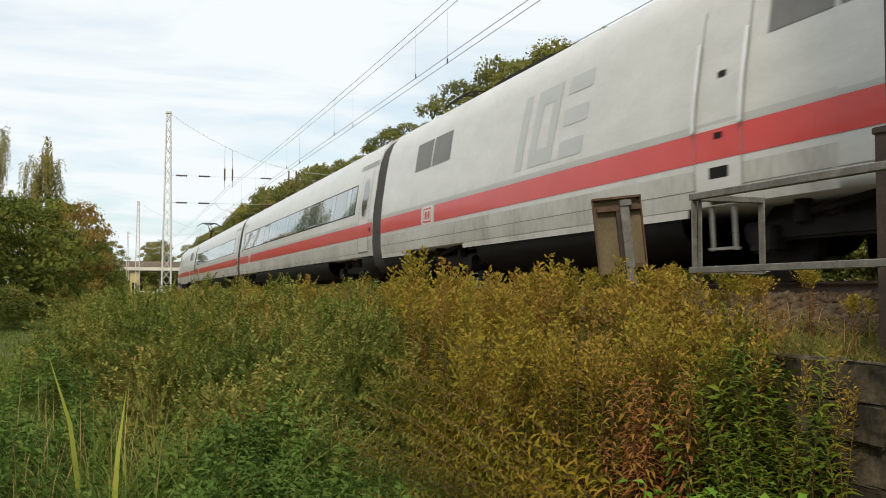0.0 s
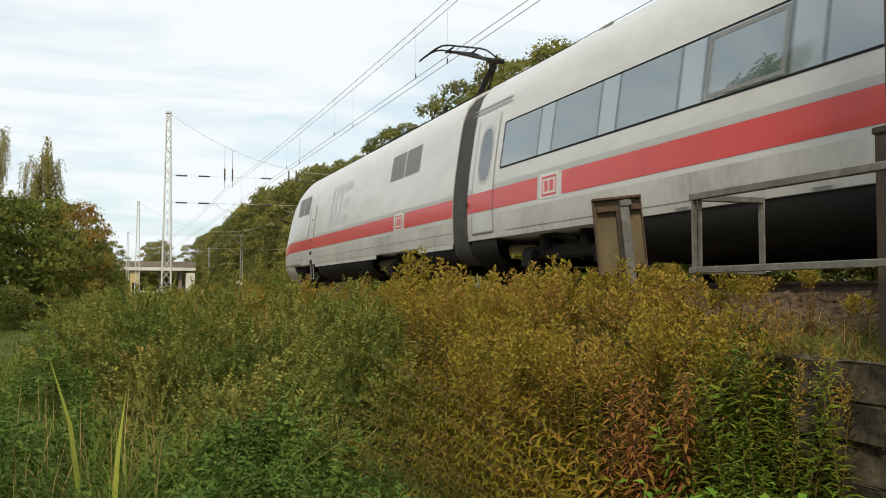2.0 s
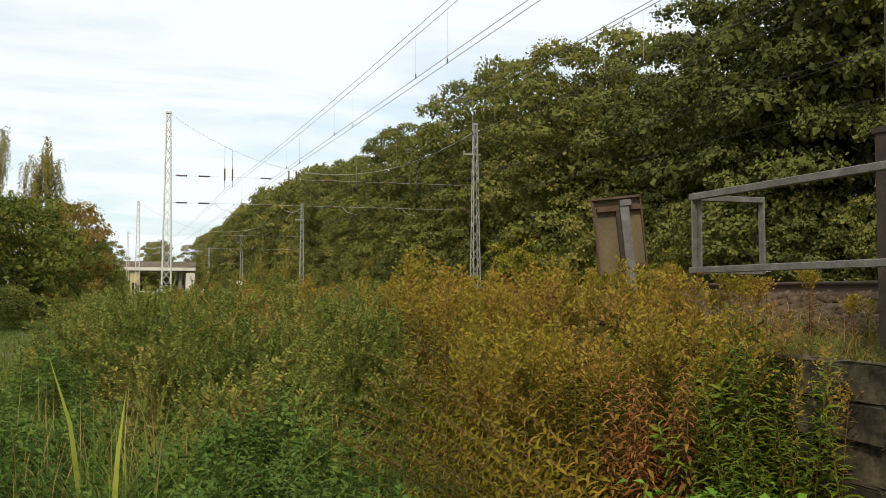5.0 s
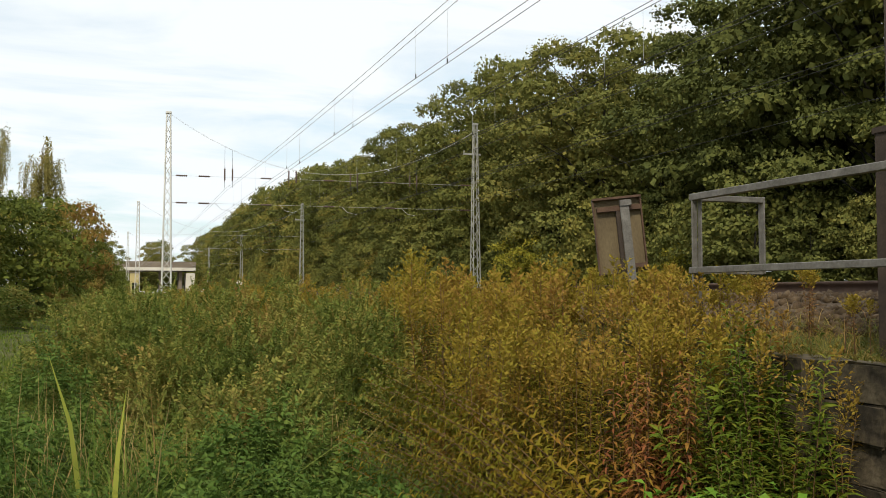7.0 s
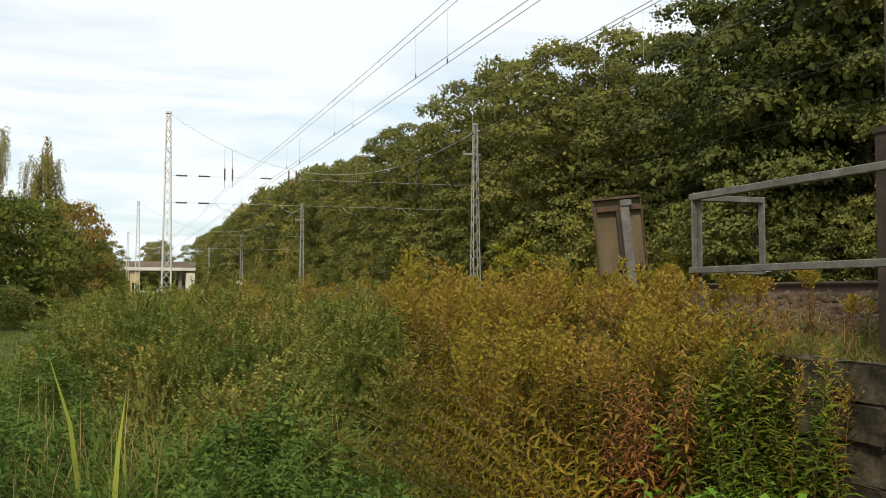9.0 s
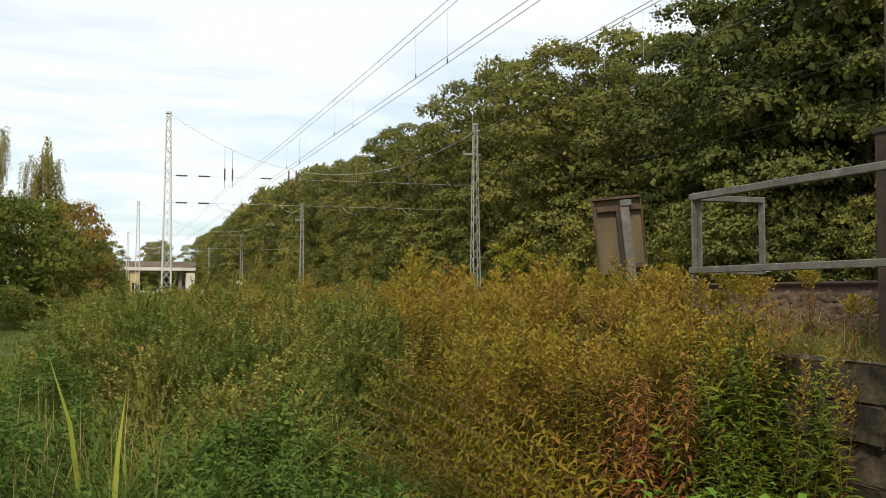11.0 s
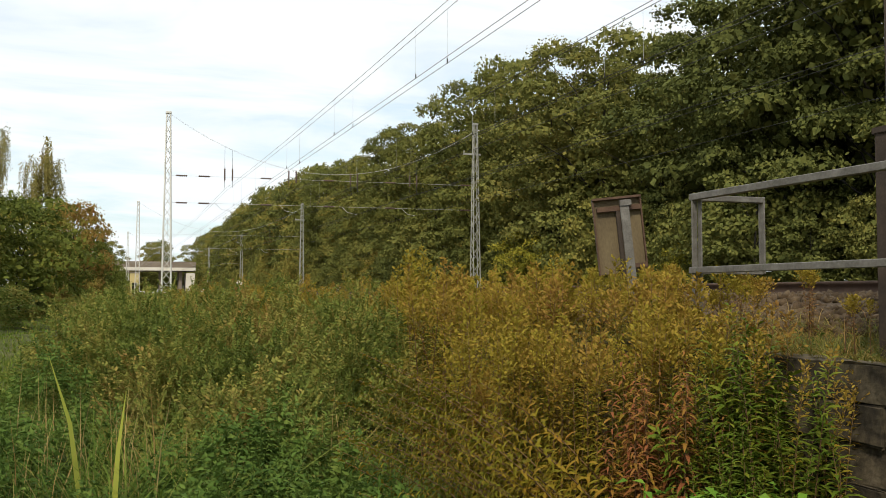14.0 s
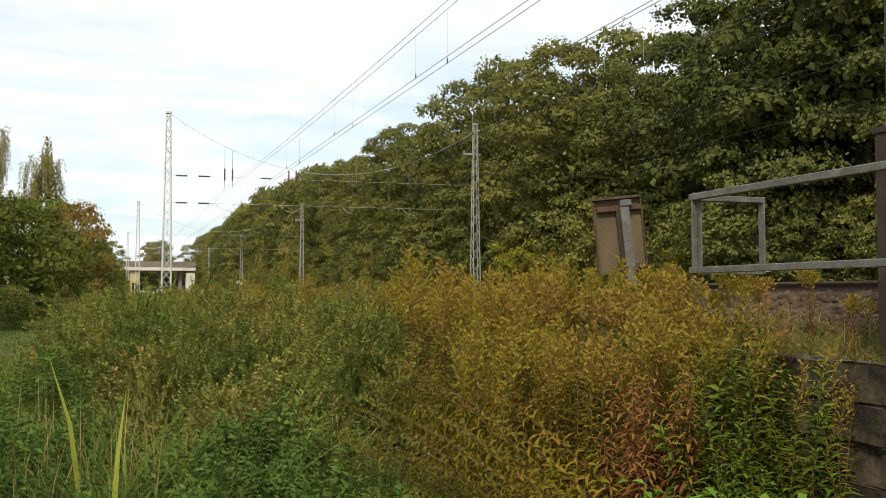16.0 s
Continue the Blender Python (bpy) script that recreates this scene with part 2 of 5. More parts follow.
M["ground"] = surface("weedy_soil", [(0.3, (0.035, 0.04, 0.014)), (0.5, (0.07, 0.078, 0.025)), (0.7, (0.11, 0.10, 0.04))], 0.5, 0.95, bump=0.6, fine=12, spec=0.05)


# ---- mesh helpers ----
def mesh_np(name, verts, quads, mat, smooth=False):
    """A mesh from an array of corners and an array of four-cornered faces."""
    verts, quads = np.asarray(verts, float), np.asarray(quads, int)
    me = bpy.data.meshes.new(name)
    me.vertices.add(len(verts)); me.vertices.foreach_set("co", verts.ravel())
    me.loops.add(quads.size); me.loops.foreach_set("vertex_index", quads.ravel())
    me.polygons.add(len(quads))
    me.polygons.foreach_set("loop_start", np.arange(len(quads)) * 4)
    if smooth:
        me.polygons.foreach_set("use_smooth", np.ones(len(quads), bool))
    me.update(calc_edges=True); me.validate()
    me.materials.append(M[mat])
    return me


def finish(bm, name, mat, smooth=False):
    me = bpy.data.meshes.new(name)
    if smooth:
        for f in bm.faces:
            f.smooth = True
    bm.normal_update()
    bm.to_mesh(me); bm.free()
    me.materials.append(M[mat])
    return me


def part(name, bm, mat, parent, label="", smooth=False):
    ob = new(name, finish(bm, name, mat, smooth) if isinstance(bm, bmesh.types.BMesh) else bm)
    ob.parent = parent
    return tagged(ob, label)


def box(bm, x0, y0, z0, x1, y1, z1, bevel=0.0):
    m = Matrix.Translation(((x0 + x1) / 2, (y0 + y1) / 2, (z0 + z1) / 2)) @ Matrix.Diagonal((x1 - x0, y1 - y0, z1 - z0, 1))
    r = bmesh.ops.create_cube(bm, size=1, matrix=m)
    if bevel:
        e = list({e for v in r["verts"] for e in v.link_edges})
        bmesh.ops.bevel(bm, geom=e, offset=bevel, segments=2, affect="EDGES")
    return bm


def bar(bm, a, b, w, d=None, sides=4):
    """A straight bar or rod from a to b."""
    a, b = Vector(a), Vector(b)
    q = (b - a).to_track_quat("Z", "Y").to_matrix().to_4x4()
    m = Matrix.Translation((a + b) / 2) @ q
    if sides == 4:
        bmesh.ops.create_cube(bm, size=1, matrix=m @ Matrix.Diagonal((w, d or w, (b - a).length, 1)))
    else:
        bmesh.ops.create_cone(bm, cap_ends=True, segments=sides, radius1=w / 2, radius2=(d or w) / 2, depth=(b - a).length, matrix=m)
    return bm


def tube(points, radii, sides=6):
    """Corners and faces of a tapered tube along points."""
    pts = np.asarray(points, float)
    V, F = [], []
    for i, p in enumerate(pts):
        t = pts[min(i + 1, len(pts) - 1)] - pts[max(i - 1, 0)]
        t = t / (np.linalg.norm(t) + 1e-9)
        u = np.cross(t, (0.31, 0.95, 0.02)); u /= np.linalg.norm(u) + 1e-9
        w = np.cross(t, u)
        for k in range(sides):
            a = 2 * math.pi * k / sides
            V.append(p + radii[i] * (math.cos(a) * u + math.sin(a) * w))
    for i in range(len(pts) - 1):
        for k in range(sides):
            F.append((i * sides + k, i * sides + (k + 1) % sides, (i + 1) * sides + (k + 1) % sides, (i + 1) * sides + k))
    return np.array(V), np.array(F)


def join(pieces):
    V, F, n = [], [], 0
    for v, f in pieces:
        V.append(v); F.append(np.asarray(f) + n); n += len(v)
    return np.concatenate(V), np.concatenate(F)


rng = np.random.default_rng(7)


def rot_from(direction, up):
    """Turns (n,3,3) that bring x onto direction, with z near up."""
    d = direction / (np.linalg.norm(direction, axis=1, keepdims=True) + 1e-9)
    s = np.cross(up, d); s /= np.linalg.norm(s, axis=1, keepdims=True) + 1e-9
    u = np.cross(d, s)
    return np.stack([d, s, u], axis=2)


# a lance-shaped leaf along x, folded on its rib and drooping
LANCE = np.array([(0, 0, 0), (0.42, 0.5, 0.06), (0.48, 0, 0.02), (0.42, -0.5, 0.06), (1, 0, -0.30)], float)
LANCE_F = np.array([(0, 3, 4, 2), (0, 2, 4, 1)])
DIAMOND = np.array([(0, 0, 0), (0.5, 0.5, 0.08), (1, 0, 0), (0.5, -0.5, 0.08)], float)
DIAMOND_F = np.array([(0, 3, 2, 1)])


def leaves(points, direction, length, width, shape=LANCE, faces=LANCE_F, up=None):
    points, direction = np.asarray(points, float), np.asarray(direction, float)
    n = len(points)
    if up is None:
        up = np.tile((0.0, 0.0, 1.0), (n, 1)) + rng.normal(0, 0.35, (n, 3))
    R = rot_from(direction, up)
    S = shape[None] * np.stack([length, width, length], 1)[:, None, :]
    V = np.einsum("nij,nkj->nki", R, S) + points[:, None, :]
    F = faces[None] + (np.arange(n) * len(shape))[:, None, None]
    return V.reshape(-1, 3), F.reshape(-1, 4)


def scatter(template, places, turns, scales, leans=None):
    """Copies of one (corners, faces) set on places, joined into one array."""
    v, f = template
    n = len(places)
    c, s = np.cos(turns), np.sin(turns)
    p = v[None] * np.asarray(scales)[:, None, None]
    x = p[..., 0] * c[:, None] - p[..., 1] * s[:, None]
    y = p[..., 0] * s[:, None] + p[..., 1] * c[:, None]
    z = p[..., 2]
    if leans is not None:
        x = x + leans[:, :1] * z; y = y + leans[:, 1:] * z
    V = np.stack([x, y, z], 2) + np.asarray(places)[:, None, :]
    F = f[None] + (np.arange(n) * len(v))[:, None, None]
    return V.reshape(-1, 3), F.reshape(-1, 4)


# ---- ground ----
def smooth(a, b, x):
    t = np.clip((x - a) / (b - a), 0, 1)
    return t * t * (3 - 2 * t)


def height(x, y):
    """The lie of the land: a low field, the bank up to the line, and the wood behind it."""
    x, y = np.asarray(x, float), np.asarray(y, float)
    by_wall = 1 - smooth(6.0, 7.5, y)
    bank = 1.32 * smooth(2.9, 5.4, x)
    behind = np.where(x > 3.62, 1.08 + 0.26 * smooth(3.9, 5.6, x), 0.1 * smooth(1.5, 3.5, x))
    h = by_wall * behind + (1 - by_wall) * bank
    h = h - 0.2 * smooth(29, 33, x)
    bumps = 0.05 * np.sin(x * 1.7 + y * 0.6) * np.cos(y * 1.1 - x * 0.4) * (1 - smooth(3.0, 5.0, x))
    return h + bumps


def build_ground():
    xs = np.unique(np.concatenate([np.linspace(-1500, -40, 12), np.linspace(-40, -6, 18), np.linspace(-6, 3.4, 40), [3.55, 3.60, 3.64, 3.7],
                                   np.linspace(3.9, 9, 30), np.linspace(9.5, 40, 40), np.linspace(45, 1500, 14)]))
    ys = np.unique(np.concatenate([np.linspace(-1500, -30, 12), np.linspace(-30, 0, 20), np.linspace(0, 20, 80), np.linspace(20.5, 80, 60), np.linspace(85, 400, 30), np.linspace(450, 3000, 14)]))
    X, Y = np.meshgrid(xs, ys, indexing="ij")
    V = np.stack([X, Y, height(X, Y)], 2).reshape(-1, 3)
    i, j = np.meshgrid(np.arange(len(xs) - 1), np.arange(len(ys) - 1), indexing="ij")
    a = (i * len(ys) + j).ravel()
    F = np.stack([a, a + len(ys), a + len(ys) + 1, a + 1], 1)
    tagged(new("ground", mesh_np("ground", V, F, "ground", True)), "dark weedy soil of the field and railway bank", "ground", kind="structure")


build_ground()


# ---- railway line ----
TRACKS = [TRACK, TRACK + 4.5, TRACK + 9.0, TRACK + 13.5]


def ballast_beds():
    for k, x in enumerate(TRACKS):
        prof = [(-2.9, -0.36), (-1.75, -0.17), (-0.8, -0.165), (0.8, -0.165), (1.75, -0.17), (2.9, -0.36)]
        ys = np.concatenate([np.linspace(-500, -20, 12), np.linspace(-15, 40, 80), np.linspace(45, 700, 20)])
        V, F = [], []
        for y in ys:
            for px, pz in prof:
                V.append((x + px, y, RAIL + pz + 0.015 * math.sin(y * 7.1 + px * 5)))
        n = len(prof)
        for i in range(len(ys) - 1):
            for j in range(n - 1):
                F.append((i * n + j, i * n + j + 1, (i + 1) * n + j + 1, (i + 1) * n + j))
        tagged(new("ballast_bed", mesh_np("ballast_bed", V, F, "ballast")), "rust-brown crushed stone ballast bed under the rails", "ballast", kind="structure")


def rails():
    prof = [(-0.062, -0.172), (0.062, -0.172), (0.062, -0.16), (0.012, -0.135), (0.010, -0.045), (0.036, -0.032), (0.036, -0.006), (0.028, 0.0),
            (-0.028, 0.0), (-0.036, -0.006), (-0.036, -0.032), (-0.010, -0.045), (-0.012, -0.135), (-0.062, -0.16)]
    n = len(prof)
    V = [(px, y, pz) for y in (-500, 700) for px, pz in prof]
    F = [(i, (i + 1) % n, n + (i + 1) % n, n + i) for i in range(n)]
    me = mesh_np("rail", V, F, "rail")
    me.materials.append(M["rail_head"])
    me.polygons[7].material_index = 1
    for x in TRACKS:
        for s in (-0.75, 0.75):
            ob = tagged(new("rail", me), "rusty steel running rail with a worn bright head", "rail", "rails of the line", "structure")
            ob.location = (x + s, 0, RAIL)


def sleepers():
    bm = bmesh.new()
    box(bm, -1.3, -0.13, -0.33, 1.3, 0.13, -0.168, 0.015)
    me = finish(bm, "sleeper", "sleeper")
    for x in TRACKS[:2]:
        for i in range(60):
            ob = tagged(new("sleeper", me), "grey-brown timber railway sleeper in ballast", "sleeper", "sleepers of the line", "structure")
            ob.location = (x, -4 + i * 0.62, RAIL)


def stones(n=9000):
    """Loose ballast on the shoulder beside the near rail."""
    base = np.array([(-1, -1, -1), (1, -1, -1), (1, 1, -1), (-1, 1, -1), (-1, -1, 1), (1, -1, 1), (1, 1, 1), (-1, 1, 1)], float) * 0.5
    f = np.array([(0, 3, 2, 1), (4, 5, 6, 7), (0, 1, 5, 4), (1, 2, 6, 5), (2, 3, 7, 6), (3, 0, 4, 7)])
    x = rng.uniform(4.7, 7.6, n)
    y = 1.5 + rng.random(n) ** 1.3 * 22
    z = np.where(x < TRACK - 1.75, RAIL - 0.17 - 0.19 * (TRACK - 1.75 - x) / 1.15, RAIL - 0.17)
    z = np.maximum(z, height(x, y)) + rng.uniform(-0.012, 0.022, n)
    q = rng.normal(size=(n, 4)); q /= np.linalg.norm(q, axis=1, keepdims=True)
    w, a, b, c = q.T
    R = np.stack([np.stack([1 - 2 * (b * b + c * c), 2 * (a * b - c * w), 2 * (a * c + b * w)], 1),
                  np.stack([2 * (a * b + c * w), 1 - 2 * (a * a + c * c), 2 * (b * c - a * w)], 1),
                  np.stack([2 * (a * c - b * w), 2 * (b * c + a * w), 1 - 2 * (a * a + b * b)], 1)], 1)
    size = rng.uniform(0.03, 0.075, (n, 1, 1)) * rng.uniform(0.6, 1.2, (n, 1, 3))
    jit = base[None] + rng.normal(0, 0.13, (n, 8, 3))
    V = np.einsum("nij,nkj->nki", R, jit * size) + np.stack([x, y, z], 1)[:, None, :]
    F = f[None] + (np.arange(n) * 8)[:, None, None]
    tagged(new("ballast_stones", mesh_np("ballast_stones", V.reshape(-1, 3), F.reshape(-1, 4), "ballast")), "loose rust-brown ballast stones on the track shoulder", "stones", kind="stuff")


ballast_beds()
rails()
sleepers()
stones()


# ---- train ----
ROOF = 4.10
HALF = [(0.0, ROOF), (0.40, 4.085), (0.72, 4.01), (0.98, 3.86), (1.16, 3.64), (1.27, 3.36), (1.34, 3.0), (1.40, 2.6), (1.46, 2.2), (1.495, 1.85), (1.51, 1.55),
        (1.51, 1.2), (1.50, 0.98), (1.485, 0.86)]
HZ = np.array([p[1] for p in HALF][::-1])
HX = np.array([p[0] for p in HALF][::-1])


def half_width(z):
    return float(np.interp(z, HZ, HX))


# the head of a power car: distance from the tip, crown height, width factor, lower edge
NU = np.array([0.0, 0.06, 0.2, 0.45, 0.8, 1.2, 1.7, 2.3, 3.0, 3.8, 4.8])
NT = np.array([1.22, 1.48, 1.78, 2.12, 2.48, 2.86, 3.25, 3.60, 3.86, 4.02, ROOF])
NW = np.array([0.40, 0.56, 0.68, 0.78, 0.85, 0.905, 0.945, 0.972, 0.988, 0.996, 1.0])
NB = np.array([0.75, 0.60, 0.48, 0.40, 0.35, 0.32, 0.30, 0.30, 0.30, 0.30, 0.30])


def head_x(u, z):
    """Half width of the head at distance u behind its tip and height z."""
    u = max(u, 0.0)
    top, w = float(np.interp(u, NU, NT)), float(np.interp(u, NU, NW))
    zz = 0.86 + (z - 0.86) * (ROOF - 0.86) / (top - 0.86) if z > 0.86 else z
    base = half_width(min(zz, ROOF))
    if z < 0.86:
        base = 1.485 - 0.5 * ((0.86 - z) / 0.6) ** 2
    return w * max(base, 0.0)


def shell(stations, xfun, zs_of):
    """Closed shell of both sides through stations along y. zs_of gives the heights of one station, from below up to the crown."""
    V, F, n = [], [], None
    for y in stations:
        zs = zs_of(y)
        ring = [(xfun(y, z), y, z) for z in zs]
        ring += [(-x, yy, z) for x, yy, z in ring[::-1]]
        n = len(ring)
        V += ring
    for i in range(len(stations) - 1):
        for k in range(n):
            F.append((i * n + k, (i + 1) * n + k, (i + 1) * n + (k + 1) % n, i * n + (k + 1) % n))
    return np.array(V), np.array(F), n


def strip(xfun, y0, y1, z0, z1, proud=0.004, ny=1, nz=3, sides=(-1, 1), zcurve=None):
    """A thin skin that follows the body's side; two sides."""
    V, F = [], []
    for s in sides:
        b = len(V)
        for i in range(ny + 1):
            y = y0 + (y1 - y0) * i / ny
            d = zcurve(y) if zcurve else 0.0
            for j in range(nz + 1):
                z = z0 + (z1 - z0) * j / nz + d
                V.append((s * (xfun(y, z) + proud), y, z))
        m = nz + 1
        for i in range(ny):
            for j in range(nz):
                q = (b + i * m + j, b + (i + 1) * m + j, b + (i + 1) * m + j + 1, b + i * m + j + 1)
                F.append(q if s * (y1 - y0) > 0 else q[::-1])
    return np.array(V), np.array(F)


def skin(name, mat, parent, *args, label="", **kw):
    for s in (1, -1):
        v, f = strip(*args, sides=(s,), **kw)
        ob = part(name, mesh_np(name, v, f, mat, True), mat, parent, label)
    return ob


def oval(name, mat, parent, xfun, yc, zc, ry, rz, side, proud):
    V, F = [], []
    n = 20
    rings = [(0.0), (0.5), (1.0)]
    for r in rings:
        for k in range(n):
            a = 2 * math.pi * k / n
            ex = 0.72
            y = yc + r * ry * math.copysign(abs(math.cos(a)) ** ex, math.cos(a))
            z = zc + r * rz * math.copysign(abs(math.sin(a)) ** ex, math.sin(a))
            V.append((side * (xfun(y, z) + proud), y, z))
    for i in range(2):
        for k in range(n):
            q = (i * n + k, i * n + (k + 1) % n, (i + 1) * n + (k + 1) % n, (i + 1) * n + k)
            F.append(q if side > 0 else q[::-1])
    return part(name, mesh_np(name, V, F, mat, True), mat, parent)


def bogie(parent, y):
    bm = bmesh.new()
    for s in (-1, 1):
        box(bm, s * 1.0 - 0.09, y - 1.7, 0.45, s * 1.0 + 0.09, y + 1.7, 0.68, 0.03)
        for d in (-1.25, 1.25):
            box(bm, s * 1.12 - 0.1, y + d - 0.2, 0.32, s * 1.12 + 0.1, y + d + 0.2, 0.62, 0.03)
            bar(bm, (s * 1.12, y + d * 0.55, 0.62), (s * 1.12, y + d * 0.55, 0.92), 0.2, sides=10)
        bar(bm, (s * 1.15, y - 0.5, 0.72), (s * 1.15, y + 0.6, 0.86), 0.09, sides=8)
    box(bm, -1.0, y - 0.3, 0.45, 1.0, y + 0.3, 0.8, 0.03)
    frame_ob = part("bogie", bm, "steel_dark", parent, "dark grimy bogie frame")
    for d in (-1.25, 1.25):
        for s in (-1, 1):
            bm = bmesh.new()
            bmesh.ops.create_cone(bm, cap_ends=True, segments=28, radius1=0.46, radius2=0.46, depth=0.13,
                                  matrix=Matrix.Translation((s * 0.78, y + d, 0.46)) @ Matrix.Rotation(radians(90), 4, "Y"))
            bmesh.ops.create_cone(bm, cap_ends=True, segments=16, radius1=0.14, radius2=0.12, depth=0.3,
                                  matrix=Matrix.Translation((s * 0.86, y + d, 0.46)) @ Matrix.Rotation(radians(90), 4, "Y"))
            part("wheel", bm, "steel_dark", frame_ob)
    return frame_ob


def belly(parent, y0, y1, skew=0.5):
    """The dark rounded fairing under the floor between two bogies."""
    prof = [(1.46, 0.90), (1.47, 0.78), (1.42, 0.58), (1.28, 0.40), (1.05, 0.29), (0.0, 0.25)]
    V, F = [], []
    ring = prof + [(-x, z) for x, z in prof[::-1][1:]]
    n = len(ring)
    for y, k in ((y0, 0), (y0 + skew, 1), (y1 - skew, 1), (y1, 0)):
        for x, z in ring:
            yy = y
            V.append((x if k else x * 0.985, yy, z if k else 0.62 + (z - 0.62) * 0.8))
    for i in range(3):
        for j in range(n - 1):
            F.append((i * n + j, i * n + j + 1, (i + 1) * n + j + 1, (i + 1) * n + j))
    return part("underfloor_fairing", mesh_np("underfloor_fairing", V, F, "under", True), "under", parent, "dark grimy underfloor fairing")


def side_mark(parent, y, z, side, mat, stretch=1.0, lean=0.15):
    """Three plain leaning shapes: a bar, a hollow block and a stack of three bars."""
    tall, w = 1.24, 0.26
    pieces = [(0.13, 0.42, 0, tall)]
    pieces += [(0.66, 0.66 + w, 0, tall), (1.30, 1.30 + w, 0, tall), (0.66 + w, 1.30, 0, w), (0.66 + w, 1.30, tall - w, tall)]
    pieces += [(1.80, 2.58, 0, w), (1.80, 2.58, 0.49, 0.49 + w), (1.80, 2.58, tall - w, tall)]
    bm = bmesh.new()
    for x0, x1, h0, h1 in pieces:
        n = max(2, int((h1 - h0) / 0.1))
        last = None
        for i in range(n + 1):
            h = h0 + (h1 - h0) * i / n
            row = []
            for x in (x0, x1):
                q = (x + lean * h) * stretch
                row.append(bm.verts.new((side * (half_width(z + h) + 0.005), y + (-q if side < 0 else q), z + h)))
            if last:
                bm.faces.new((last[0], last[1], row[1], row[0]))
            last = row
    bmesh.ops.recalc_face_normals(bm, faces=bm.faces[:])
    return part("side_mark", bm, mat, parent, "pale grey leaning mark on the white side")


def car_sides(thing, xfun, y0, y1, stripe_gap=None):
    """The red stripe and the grey line over it, with a pale field for the emblem."""
    spans = [(y0, y1)] if stripe_gap is None else [(y0, stripe_gap - 0.42), (stripe_gap + 0.42, y1)]
    for a, b in spans:
        skin("red_stripe", "red", thing, xfun, a, b, 1.38, 1.735, ny=4, label="red stripe along the side")
    skin("grey_line", "band_grey", thing, xfun, y0, y1, 1.737, 1.83, ny=4, label="thin grey line over the red stripe")
    if stripe_gap is not None:
        e = skin("emblem", "pale", thing, xfun, stripe_gap - 0.31, stripe_gap + 0.31, 1.36, 1.76, proud=0.005, label="white emblem panel with a red frame")
        for a, b, c, d in ((-0.25, 0.25, 1.40, 1.435), (-0.25, 0.25, 1.675, 1.71), (-0.25, -0.215, 1.435, 1.675), (0.215, 0.25, 1.435, 1.675),
                           (-0.16, -0.02, 1.47, 1.64), (0.03, 0.16, 1.47, 1.64)):
            skin("emblem_bar", "red", e, xfun, stripe_gap + a, stripe_gap + b, c, d, proud=0.008, nz=1)


